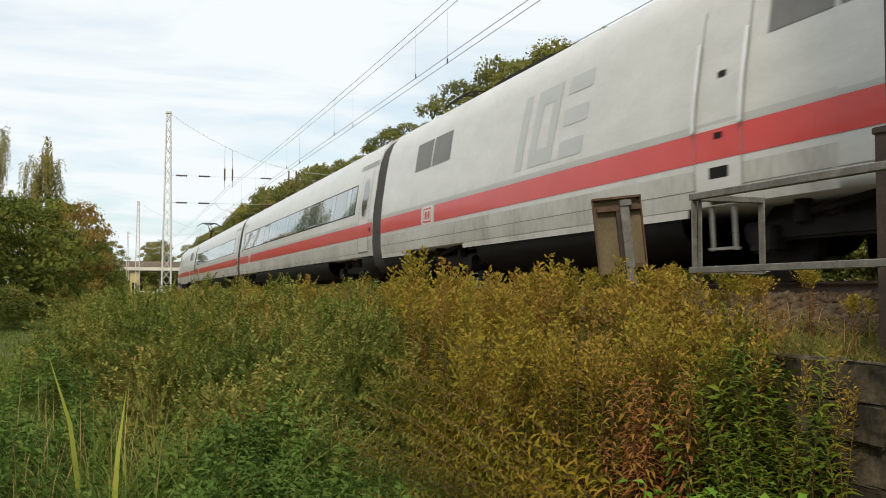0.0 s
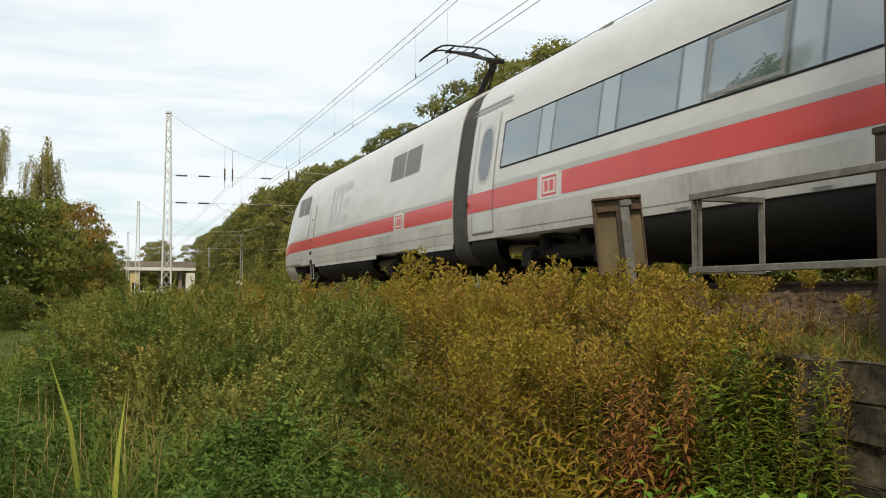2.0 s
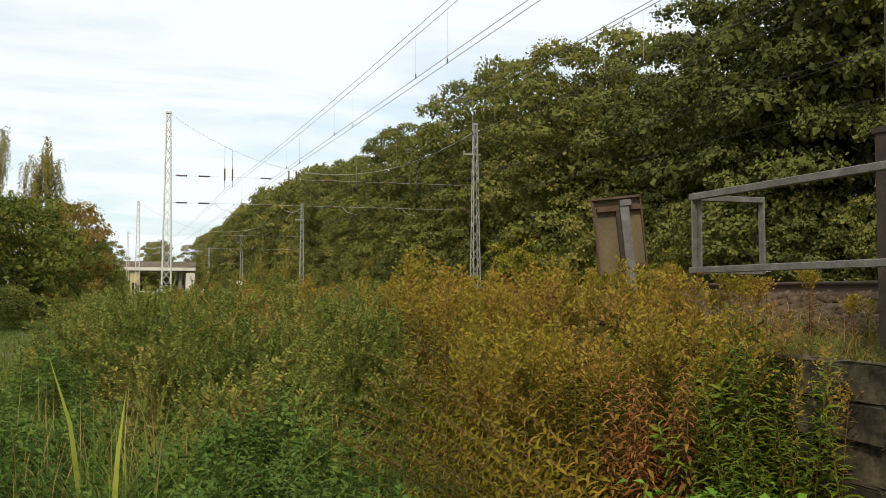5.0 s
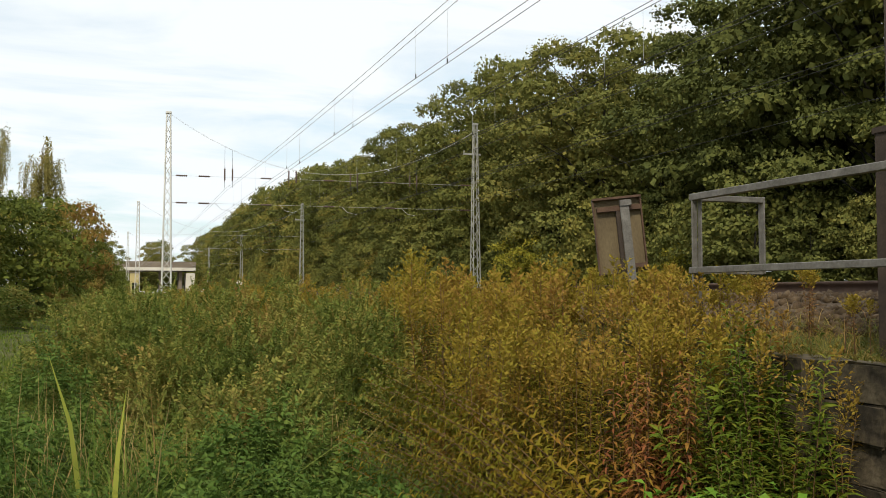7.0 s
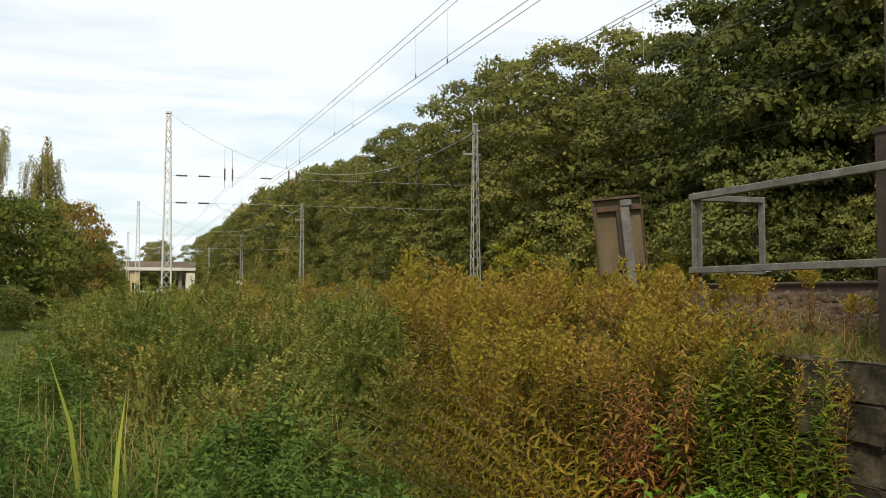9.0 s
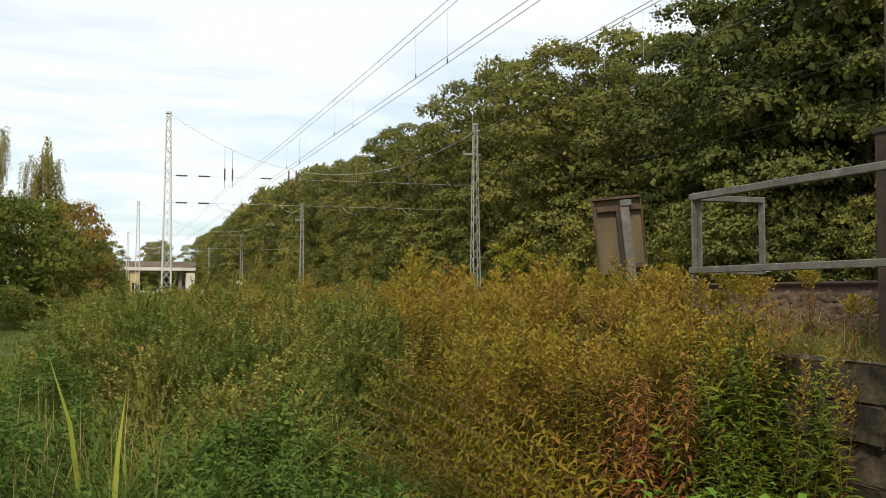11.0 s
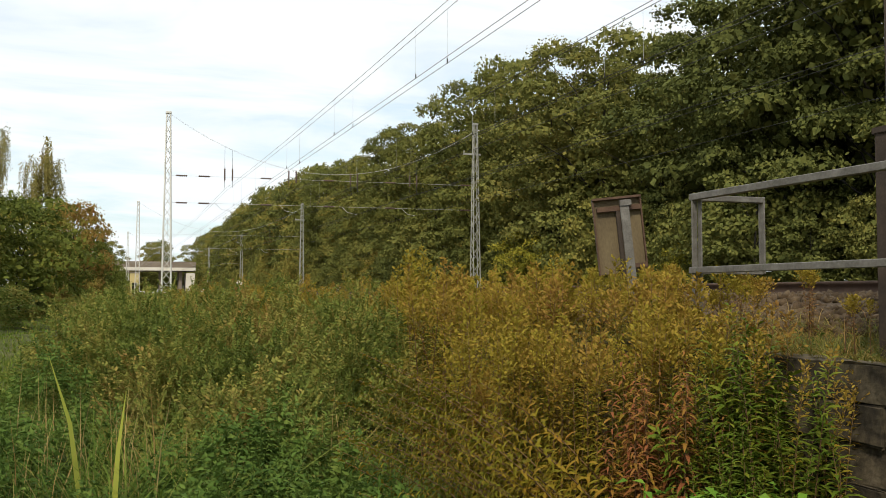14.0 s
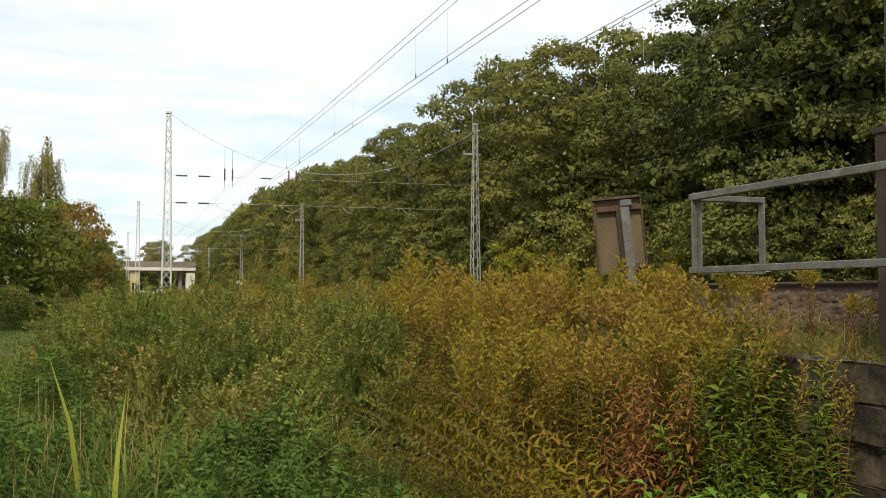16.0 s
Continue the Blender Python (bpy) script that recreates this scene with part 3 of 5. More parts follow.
def coach():
    """A passenger coach, its middle at the origin of y and the rail heads at z = 0."""
    L = 12.76
    thing = new("passenger_coach")
    fx = lambda y, z: half_width(z)
    zs = list(HZ)
    v, f, n = shell([-L, L], fx, lambda y: zs)
    bm = bmesh.new()
    vs = [bm.verts.new(p) for p in v]
    for q in f:
        bm.faces.new([vs[i] for i in q])
    for a in (0, n):
        bm.faces.new([bm.verts.new(v[a + i]) for i in range(n)])
    for fc in bm.faces:
        fc.smooth = len(fc.verts) == 4
    part("body", bm, "white", thing)
    car_sides(thing, fx, -L, L, 9.3)
    skin("lower_panel", "grimy", thing, fx, -L, L, 0.865, 1.30, ny=2, proud=0.002, label="lower side panel grey with brake dust")
    # window band with wide panes and pale posts between
    band = skin("window_band", "under", thing, fx, -10.85, 11.3, 2.07, 2.92, proud=0.003, nz=6, label="black window band")
    y, k = 11.26, 0
    while y > -10.6:
        w = min(1.45 if k % 2 == 0 else 0.5, y + 10.81)
        skin("pane", "glass" if k % 2 == 0 else "glass_pale", band, fx, y - w + 0.01, y - 0.02, 2.10, 2.89, proud=0.006, nz=5)
        y -= w
        k += 1
    for yy in (-5.06, 4.68):
        for a, b, c, d in ((-0.68, -0.62, 2.12, 2.87), (0.62, 0.68, 2.12, 2.87), (-0.62, 0.62, 2.12, 2.17), (-0.62, 0.62, 2.82, 2.87)):
            skin("window_frame", "seam", band, fx, yy + a, yy + b, c, d, proud=0.010, nz=3)
    for e in (-1, 1):
        yc = 12.03 if e > 0 else -11.85
        door = skin("door", "white", thing, fx, yc - 0.47, yc + 0.47, 0.98, 3.12, proud=0.006, nz=10)
        for s in (-1, 1):
            oval("door_window_frame", "band_grey", door, fx, yc, 2.43, 0.33, 0.56, s, 0.010)
            oval("door_window", "glass_door", door, fx, yc, 2.43, 0.27, 0.49, s, 0.014)
        for d in (-0.5, 0.5):
            skin("door_seam", "seam", door, fx, yc + d - 0.012, yc + d + 0.012, 0.98, 3.15, proud=0.008, nz=10)
        skin("door_step", "seam", door, fx, yc - 0.5, yc + 0.5, 0.975, 1.0, proud=0.012, nz=1)
        skin("door_button", "under", door, fx, yc + e * 0.72 - 0.05, yc + e * 0.72 + 0.05, 1.5, 1.6, proud=0.02, nz=1)
        skin("door_red_stripe", "red", door, fx, yc - 0.485, yc + 0.485, 1.38, 1.735, proud=0.009)
        for d in (0.86,):
            for z in (3.28, 3.36):
                skin("rain_strip", "seam", thing, fx, yc - 0.9, yc + 0.9, z, z + 0.022, proud=0.02, nz=1)
    bogie(thing, -9.5); bogie(thing, 9.5)
    belly(thing, -7.5, 7.5)
    belly(thing, -12.74, -11.5, 0.15); belly(thing, 11.5, 12.74, 0.15)
    skin("skirt_seam", "seam", thing, fx, -11, 11, 0.965, 0.975, proud=0.004, nz=1)
    for i in range(13):
        yy = -7 + i * 1.15
        skin("skirt_hatch", "seam", thing, fx, yy, yy + 0.28, 0.87, 0.905, proud=0.005, nz=1)
    v, f = roof_ridge(-L, L, 9)
    part("roof_rib", mesh_np("roof_rib", v, f, "band_grey"), "band_grey", thing)
    return thing


def roof_ridge(a, b, n):
    pieces = []
    for i in range(n):
        y = a + (b - a) * (i + 0.5) / n
        for s in (-1, 1):
            pieces.append(tube([(s * 0.9, y - 0.12, 3.925), (s * 0.9, y + 0.12, 3.925)], [0.03, 0.03], 6))
    return join(pieces)


def bellows(thing, y, w):
    """A dark ribbed gangway between two cars."""
    bm = bmesh.new()
    k = 7
    V, F, n = [], [], None
    for i in range(k):
        yy = y - w + 2 * w * i / (k - 1)
        g = 0.995 if i % 2 == 0 else 0.965
        ring = [(g * x, yy, 0.35 + (z - 0.35) * (0.985 if i % 2 == 0 else 0.965)) for x, z in zip(HX, HZ)]
        ring = [(g * 1.25, yy, 0.42), (g * 1.43, yy, 0.62)] + ring
        ring += [(-a, b, c) for a, b, c in ring[::-1]]
        n = len(ring)
        V += ring
    for i in range(k - 1):
        for j in range(n):
            F.append((i * n + j, i * n + (j + 1) % n, (i + 1) * n + (j + 1) % n, (i + 1) * n + j))
    bm.free()
    return part("gangway_bellows", mesh_np("gangway_bellows", V, F, "bellows"), "bellows", thing, "dark rubber gangway bellows")


def pantograph(thing, y, up):
    bm = bmesh.new()
    h = 5.78 if up else 4.30
    z0 = ROOF + 0.11
    for s in (-0.35, 0.35):
        box(bm, s - 0.04, y - 0.7, ROOF, s + 0.04, y + 0.7, ROOF + 0.08)
        bar(bm, (s, y + 0.6, ROOF - 0.04), (s, y + 0.6, ROOF + 0.26), 0.12, sides=8)
    head = y + 0.50 if up else y + 0.6
    knee = (0, y - 1.6, z0 + (h - z0) * 0.50)
    bar(bm, (0, y - 0.3, z0), knee, 0.13, sides=8)
    bar(bm, (0.16, y - 0.5, z0), (0.05, y - 1.5, z0 + (h - z0) * 0.44), 0.04, sides=6)
    for s in (-0.16, 0.16):
        bar(bm, (s, knee[1], knee[2]), (s * 0.6, head, h - 0.10), 0.06, sides=8)
    bar(bm, (-0.2, knee[1], knee[2]), (0.2, knee[1], knee[2]), 0.12, sides=8)
    bend = lambda q: h - 0.9 * max(0.0, abs(q) - 0.45) ** 1.6
    for d in (-0.24, 0.24):
        for i in range(14):
            p, q = -0.98 + i * 0.14, -0.84 + i * 0.14
            bar(bm, (p, head + d, bend(p)), (q, head + d, bend(q)), 0.045, sides=6)
    for s in (-0.3, 0.3):
        bar(bm, (s, head - 0.26, h - 0.05), (s, head + 0.26, h - 0.05), 0.05, sides=6)
    bar(bm, (-0.34, head, h - 0.09), (0.34, head, h - 0.09), 0.07, sides=8)
    return part("pantograph", bm, "steel_dark", thing, "dark raised pantograph" if up else "dark folded pantograph")


def power_car(up):
    """A power car: inner end at y = 0, its tip at y = LENGTH; rail heads at z = 0."""
    LENGTH = 20.62
    thing = new("power_car")
    fx = lambda y, z: head_x(LENGTH - y, z) if y > LENGTH - 4.8 else half_width(z)
    stations = [0.38, LENGTH - 4.8] + [LENGTH - u for u in NU[::-1][1:]]

    def zs(y):
        u = LENGTH - y
        top = float(np.interp(u, NU, NT)) if u < 4.8 else ROOF
        return [0.86 + (z - 0.86) * (top - 0.86) / (ROOF - 0.86) for z in HZ]
    v, f, n = shell(stations, fx, zs)
    bm = bmesh.new()
    vs = [bm.verts.new(p) for p in v]
    for q in f:
        bm.faces.new([vs[i] for i in q])
    bm.faces.new([bm.verts.new(v[i]) for i in range(n)])
    bm.faces.new([bm.verts.new(v[len(v) - n + i]) for i in range(n)])
    for fc in bm.faces:
        fc.smooth = len(fc.verts) == 4
    part("body", bm, "white", thing)
    skin("lower_panel", "grimy", thing, fx, 0.38, LENGTH - 4.8, 0.865, 1.30, ny=2, proud=0.002, label="lower side panel grey with brake dust")
    # white apron round the front
    V, F = [], []
    st = [LENGTH - u for u in NU if u <= 3.0] + [LENGTH - 3.5]
    for y in st:
        u = LENGTH - y
        lo = float(np.interp(u, NU, NB))
        for z in np.linspace(0.87, lo, 6):
            V.append((fx(y, z) if y > LENGTH - 3.4 else fx(y, z) - 0.05, y, z))
        V.append((0, y, lo))
    m = 7
    half = len(V)
    V += [(-x, y, z) for x, y, z in V]
    for i in range(len(st) - 1):
        for j in range(m - 1):
            q = (i * m + j, i * m + j + 1, (i + 1) * m + j + 1, (i + 1) * m + j)
            F.append(q); F.append(tuple(half + a for a in q[::-1]))
    for j in range(m - 1):
        F.append((j, half + j, half + j + 1, j + 1))
    part("front_apron", mesh_np("front_apron", V, F, "white", True), "white", thing)
    # stripe, sinking a little towards the tip
    dip = lambda y: -0.30 * max(0.0, (y - (LENGTH - 3.4)) / 3.4) ** 2
    gap = 3.98
    for a, b, k in ((0.38, gap - 0.42, 2), (gap + 0.42, LENGTH - 4.8, 3)):
        skin("red_stripe", "red", thing, fx, a, b, 1.38, 1.735, ny=k, label="red stripe along the side")
    skin("nose_stripe", "red", thing, fx, LENGTH - 4.8, LENGTH - 0.03, 1.38, 1.735, ny=24, zcurve=dip, proud=0.006, label="red stripe running to the tip")
    skin("grey_line", "band_grey", thing, fx, 0.38, LENGTH - 4.8, 1.737, 1.83, label="thin grey line over the red stripe")
    skin("grey_line", "band_grey", thing, fx, LENGTH - 4.8, LENGTH - 1.2, 1.737, 1.80, ny=16, zcurve=dip)
    e = skin("emblem", "pale", thing, fx, gap - 0.31, gap + 0.31, 1.36, 1.76, proud=0.005, label="white emblem panel with a red frame")
    for a, b, c, d in ((-0.25, 0.25, 1.40, 1.435), (-0.25, 0.25, 1.675, 1.71), (-0.25, -0.215, 1.435, 1.675), (0.215, 0.25, 1.435, 1.675),
                       (-0.16, -0.02, 1.47, 1.64), (0.03, 0.16, 1.47, 1.64)):
        skin("emblem_bar", "red", e, fx, gap + a, gap + b, c, d, proud=0.008, nz=1)
    for a, b in ((2.8, 3.88), (3.96, 5.05)):
        skin("vent_panel", "grille", thing, fx, a, b, 2.62, 3.25, nz=6, proud=0.005, label="grey ventilation panel")
    # cab side window in two panes, door with hand rails
    for a, b in ((14.75, 15.7), (15.78, 16.75)):
        skin("cab_window", "grille", thing, fx, a, b, 2.64, 3.27, nz=6, ny=4, proud=0.006, label="dark grey cab side window")
    door = skin("cab_door", "white", thing, fx, 13.6, 14.42, 1.0, 3.2, nz=12, proud=0.005)
    for yy in (13.58, 14.44):
        skin("door_seam", "seam", door, fx, yy - 0.008, yy + 0.008, 1.0, 3.2, nz=12, proud=0.007)
        for s in (-1, 1):
            v, f = tube([(s * (half_width(z) + 0.045), yy, z) for z in np.linspace(1.74, 2.80, 6)], [0.024] * 6, 8)
            part("hand_rail", mesh_np("hand_rail", v, f, "chrome", True), "chrome", door, "bright steel hand rail")
    skin("door_red_stripe", "red", door, fx, 13.6, 14.42, 1.38, 1.735, proud=0.008)
    for z in (1.62, 2.33):
        skin("door_handle", "under", door, fx, 13.95, 14.1, z, z + 0.07, proud=0.015, nz=1)
    # step recesses: no hollow, only their shade as flat dark skins
    for z in (0.88, 1.17):
        skin("step_recess", "under", thing, fx, 13.85, 14.2, z, z + 0.13, proud=0.006, nz=1, label="flat dark patch as the shade in a step recess")
    for s in (-1, 1):
        bm = bmesh.new()
        for yy in (13.82, 14.22):
            bar(bm, (s * 1.44, yy, 0.35), (s * 1.46, yy, 0.86), 0.03)
        box(bm, s * 1.44 - 0.06, 13.82, 0.36, s * 1.44 + 0.06, 14.22, 0.39)
        part("ladder", bm, "seam", thing)
    # windscreen, side parts
    us = np.linspace(1.15, 2.45, 8)
    for s in (-1, 1):
        V, F, b = [], [], 0
        for u in us:
            top = float(np.interp(u, NU, NT))
            lo = max(2.50, 2.62 - 0.25 * (u - 1.15))
            hi = max(lo + 0.02, min(3.22, top - 0.03 - 0.10))
            for t in np.linspace(0, 1, 5):
                z = lo + (hi - lo) * t
                V.append((s * (fx(LENGTH - u, z) + 0.012), LENGTH - u + 0.012, z))
        for i in range(len(us) - 1):
            for j in range(4):
                q = (b + i * 5 + j, b + (i + 1) * 5 + j, b + (i + 1) * 5 + j + 1, b + i * 5 + j + 1)
                F.append(q if s < 0 else q[::-1])
        part("windscreen", mesh_np("windscreen", V, F, "glass_pale", True), "glass_pale", thing, "curved blue-grey windscreen")
    skin("skirt_line", "seam", thing, fx, 0.4, LENGTH - 1.0, 1.06, 1.072, ny=12, nz=1, proud=0.004)
    skin("head_lamp", "seam", thing, fx, LENGTH - 0.75, LENGTH - 0.35, 1.55, 1.62, ny=4, nz=1, proud=0.012, label="recessed slim tail lamp")
    bogie(thing, 4.4); bogie(thing, 15.6)
    belly(thing, 6.6, 13.2); belly(thing, 0.4, 2.4, 0.1)
    # lower skirts beside the machinery
    skin("skirt", "grimy", thing, fx, 6.0, 13.4, 0.76, 0.862, proud=-0.002, nz=2)
    skin("skirt", "grimy", thing, fx, 0.42, 2.6, 0.76, 0.862, proud=-0.002, nz=2)
    side_mark(thing, 11.65, 1.93, -1, "letter_grey", 0.96)
    side_mark(thing, 8.3, 1.93, 1, "letter_grey", 0.96)
    # number on the side near the cab, unreadable
    for i, w in enumerate((0.12, 0.22, 0.2, 0.1)):
        yy = 16.4 + i * 0.28
        skin("small_marking", "letter_grey", thing, fx, yy, yy + w, 1.12, 1.17, nz=1, proud=0.004)
    # low roof fittings
    bm = bmesh.new()
    for yy in np.arange(1.2, 13.0, 0.85):
        bar(bm, (-0.45, yy, ROOF - 0.06), (-0.45, yy, ROOF + 0.08), 0.09, sides=8)
    bar(bm, (-0.45, 1.2, ROOF + 0.09), (-0.45, 12.6, ROOF + 0.09), 0.03, sides=6)
    box(bm, -0.6, 5.5, ROOF - 0.08, 0.6, 8.0, ROOF + 0.06, 0.03)
    part("roof_fittings", bm, "steel_dark", thing, "dark insulators and cable on the roof")
    pantograph(thing, 3.3, up)
    return thing


SPEED, J1 = 29.47, 22.64   # metres a second towards -y; first car joint at the clip's start
CAR = 26.4
front = tagged(power_car(False), "white high-speed power car with red stripe, leading the train", "train car", "cars of the train")
rear = tagged(power_car(True), "white high-speed power car with raised pantograph, ending the train", "train car", "cars of the train")
coach_a = tagged(coach(), "white high-speed passenger coach with black window band", "train car", "cars of the train")
bellows(coach_a, -13.18, 0.43)
coach_b = tagged(copy_thing(coach_a, pose(0, 0, 0)), "white high-speed passenger coach next to the rear power car", "train car", "cars of the train")
bellows(rear, -0.03, 0.42)


AHEAD = {0.0: 0.0, 0.5: 0.36, 1.0: 0.20, 1.5: 0.0, 2.0: -0.25, 2.5: -0.46, 3.0: -0.70}


def travelled(t):
    """Metres gone since the clip's start; the train slows slightly while it passes."""
    return SPEED * t + (AHEAD[t] if t in AHEAD else -0.70 - 0.45 * (t - 3.0))


def train_rows(offset, turn):
    times = [0.0, 0.5, 1.0, 1.5, 2.0, 2.5, 3.0, 3.5, 4.0, 6.0, 8.0, 10.0, 12.0, 14.0, 16.0]
    return [(t, pose(TRACK, J1 + offset - travelled(t), RAIL, 0, 0, turn)) for t in times]


# ---- overhead line ----
def lattice_mast(x, y, h, base_w, top_w, mat, leg, label, arm=False, cap=True):
    thing = tagged(new("lattice_mast"), label, "catenary mast", "masts of the overhead line")
    z0 = float(height(x, y)) - 0.1
    thing.location = (x, y, z0)
    H = h - z0
    for sx in (-1, 1):
        for sy in (-1, 1):
            bm = bmesh.new()
            bar(bm, (sx * base_w / 2, sy * base_w / 2, 0), (sx * top_w / 2, sy * top_w / 2, H), leg)
            part("leg", bm, mat, thing)
    n = max(6, int(H / (base_w * 1.05)))
    w = lambda t: (base_w + (top_w - base_w) * t) / 2
    for face in range(4):
        a = Matrix.Rotation(face * math.pi / 2, 4, "Z")
        for i in range(n):
            t0, t1 = i / n, (i + 1) / n
            s = 1 if i % 2 else -1
            bm = bmesh.new()
            bar(bm, a @ Vector((s * w(t0), w(t0), t0 * H)), a @ Vector((-s * w(t1), w(t1), t1 * H)), leg * 0.62)
            part("brace", bm, mat, thing)
    if cap:
        bm = bmesh.new()
        box(bm, -top_w * 0.75, -top_w * 0.75, H, top_w * 0.75, top_w * 0.75, H + 0.16, 0.02)
        part("cap", bm, mat, thing)
    if arm:
        bm = bmesh.new()
        box(bm, -1.0, -0.06, H - 2.3, 0.42, 0.06, H - 2.16)
        bar(bm, (-0.92, 0, H - 2.2), (-0.92, 0, H - 1.95), 0.08, sides=8)
        part("cross_arm", bm, mat, thing)
    return thing


MAST_Y = [(66.5, 65.1), (133.0, 132.0), (199.0, 196.0), (262.0, 262.0)]
LEFT_X, RIGHT_X, TOP, TOP_RIGHT = 3.83, 26.35, 14.05, 14.4
for k, (yl, yr) in enumerate(MAST_Y):
    if k < 3:
        lattice_mast(LEFT_X, yl, TOP, 0.66, 0.26, "mast_sunlit", 0.066, "grey lattice steel catenary mast beside the line, coloured pale as sunlit")
    lattice_mast(RIGHT_X, yr, TOP_RIGHT, 0.62, 0.26, "mast_grey", 0.062, "grey-green lattice steel catenary mast before the wood", arm=True)


def near_mast():
    x, y = 4.505, 3.60
    thing = tagged(new("lattice_mast"), "rusty brown steel catenary mast foot close to the railing", "catenary mast", "masts of the overhead line")
    thing.location = (x, y, 1.0)
    for sx in (-1, 1):
        for sy in (-1, 1):
            bm = bmesh.new()
            bar(bm, (sx * 0.34, sy * 0.34, 0), (sx * 0.30, sy * 0.30, 13.0), 0.15)
            part("leg", bm, "rust", thing)
            bm = bmesh.new()
            box(bm, sx * 0.34 - 0.095, sy * 0.34 - 0.095, 0, sx * 0.34 + 0.095, sy * 0.34 + 0.095, 1.42, 0.008)
            box(bm, sx * 0.34 - 0.105, sy * 0.34 - 0.105, 1.40, sx * 0.34 + 0.105, sy * 0.34 + 0.105, 1.44, 0.006)
            part("leg_shoe", bm, "rust", thing)
    for face in range(4):
        a = Matrix.Rotation(face * math.pi / 2, 4, "Z")
        for i in range(18):
            bm = bmesh.new()
            w0, w1 = 0.34 - 0.04 * i / 18, 0.34 - 0.04 * (i + 1) / 18
            s = 1 if i % 2 else -1
            bar(bm, a @ Vector((s * w0, w0, i * 0.72)), a @ Vector((-s * w1, w1, (i + 1) * 0.72)), 0.05)
            part("brace", bm, "rust", thing)
        for z in (0.75, 1.1):
            bm = bmesh.new()
            bar(bm, a @ Vector((-0.34, 0.34, z)), a @ Vector((0.34, 0.34, z)), 0.06)
            part("tie", bm, "rust", thing)


near_mast()


def wire(name, pts, r, mat, label, sides=5):
    v, f = tube(pts, [r] * len(pts), sides)
    return tagged(new(name, mesh_np(name, v, f, mat)), label, "overhead wire", "wires of the overhead line")


def insulator_on(parent, a, b, r=0.09, lay="insulator"):
    """A ribbed insulator from a to b."""
    a, b = np.array(a, float), np.array(b, float)
    n = 13
    pts = [a + (b - a) * i / (n - 1) for i in range(n)]
    v, f = tube(pts, [r if i % 2 else r * 0.45 for i in range(n)], 8)
    part("insulator", mesh_np("insulator", v, f, lay, True), lay, parent, "brown ribbed insulator")


def headspan(yl, yr, fine):
    y_of = lambda x: yl + (yr - yl) * (x - LEFT_X) / (RIGHT_X - LEFT_X)
    sag = lambda x: TOP - 0.1 - 3.75 * (1 - ((x - 15.2) / 11.1) ** 2)
    thing = tagged(new("headspan"), "steel cross-span wires with insulators between two masts", "overhead wire", "cross spans of the overhead line")
    for d in (-0.12, 0.12):
        pts = [(x, y_of(x) + d, sag(x)) for x in np.linspace(LEFT_X, RIGHT_X, 24)]
        v, f = tube(pts, [0.007] * 24, 5)
        part("span_rope", mesh_np("span_rope", v, f, "wire_pale"), "wire_pale", thing)
    for z in (9.75, 7.85):
        v, f = tube([(LEFT_X, y_of(LEFT_X), z), (RIGHT_X, y_of(RIGHT_X), z)], [0.009] * 2, 5)
        w = part("cross_wire", mesh_np("cross_wire", v, f, "wire_pale"), "wire_pale", thing)
        if fine:
            for x in (LEFT_X + 0.55, 5.9, 10.2, 14.7, 19.3, RIGHT_X - 1.2):
                insulator_on(w, (x, y_of(x), z), (x + 0.75, y_of(x + 0.75), z), 0.075)
    for x in TRACKS:
        for d in (-0.27, 0.27):
            v, f = tube([(x + d, y_of(x), sag(x + d)), (x + d, y_of(x), 9.0)], [0.012] * 2, 5)
            w = part("hanger", mesh_np("hanger", v, f, "wire"), "wire", thing)
            if fine:
                insulator_on(w, (x + d, y_of(x), 10.35), (x + d, y_of(x), 9.5), 0.075)
        v, f = tube([(x - 0.9, y_of(x), 7.85), (x - 0.5, y_of(x), 7.45), (x + 0.2, y_of(x), 7.32)], [0.014] * 3, 6)
        part("steady_arm", mesh_np("steady_arm", v, f, "wire_pale"), "wire_pale", thing)
    return thing


for k, (yl, yr) in enumerate(MAST_Y[:3]):
    headspan(yl, yr, k == 0)

SPANS = [-63.0, 3.6, 66.5, 133.0, 199.0, 262.0]
for ti, x in enumerate(TRACKS):
    for d in ((0.0, -0.23) if ti == 0 else (0.0, 0.2) if ti == 1 else (0.0,)):
        pts, low = [], []
        for a, b in zip(SPANS[:-1], SPANS[1:]):
            for t in np.linspace(0, 1, 9)[:-1]:
                pts.append((x + d, a + (b - a) * t, 8.62 + 0.30 * (2 * t - 1) ** 2))
                low.append((x + d * 1.0, a + (b - a) * t, 7.30))
        wire("messenger_wire", pts, 0.0095, "wire_pale" if ti == 0 else "wire", "thin steel messenger wire over the track")
        wire("contact_wire", low, 0.0085, "wire_mid" if ti == 0 else "wire", "thin copper contact wire over the track")
    # droppers of the near track
    if ti < 2:
        for e in ((0.0, -0.23) if ti == 0 else (0.0, 0.2)):
            for y in np.arange(12.0 - 8 * e, 62.0, 9.5):
                wire("dropper", [(x + e, y, 7.3), (x + e, y, 8.68)], 0.004, "wire_pale", "thin dropper between two overhead wires", 4)
                wire("wire_clamp", [(x + e, y, 7.28), (x + e, y, 7.42)], 0.016, "wire", "small clamp on the contact wire", 6)


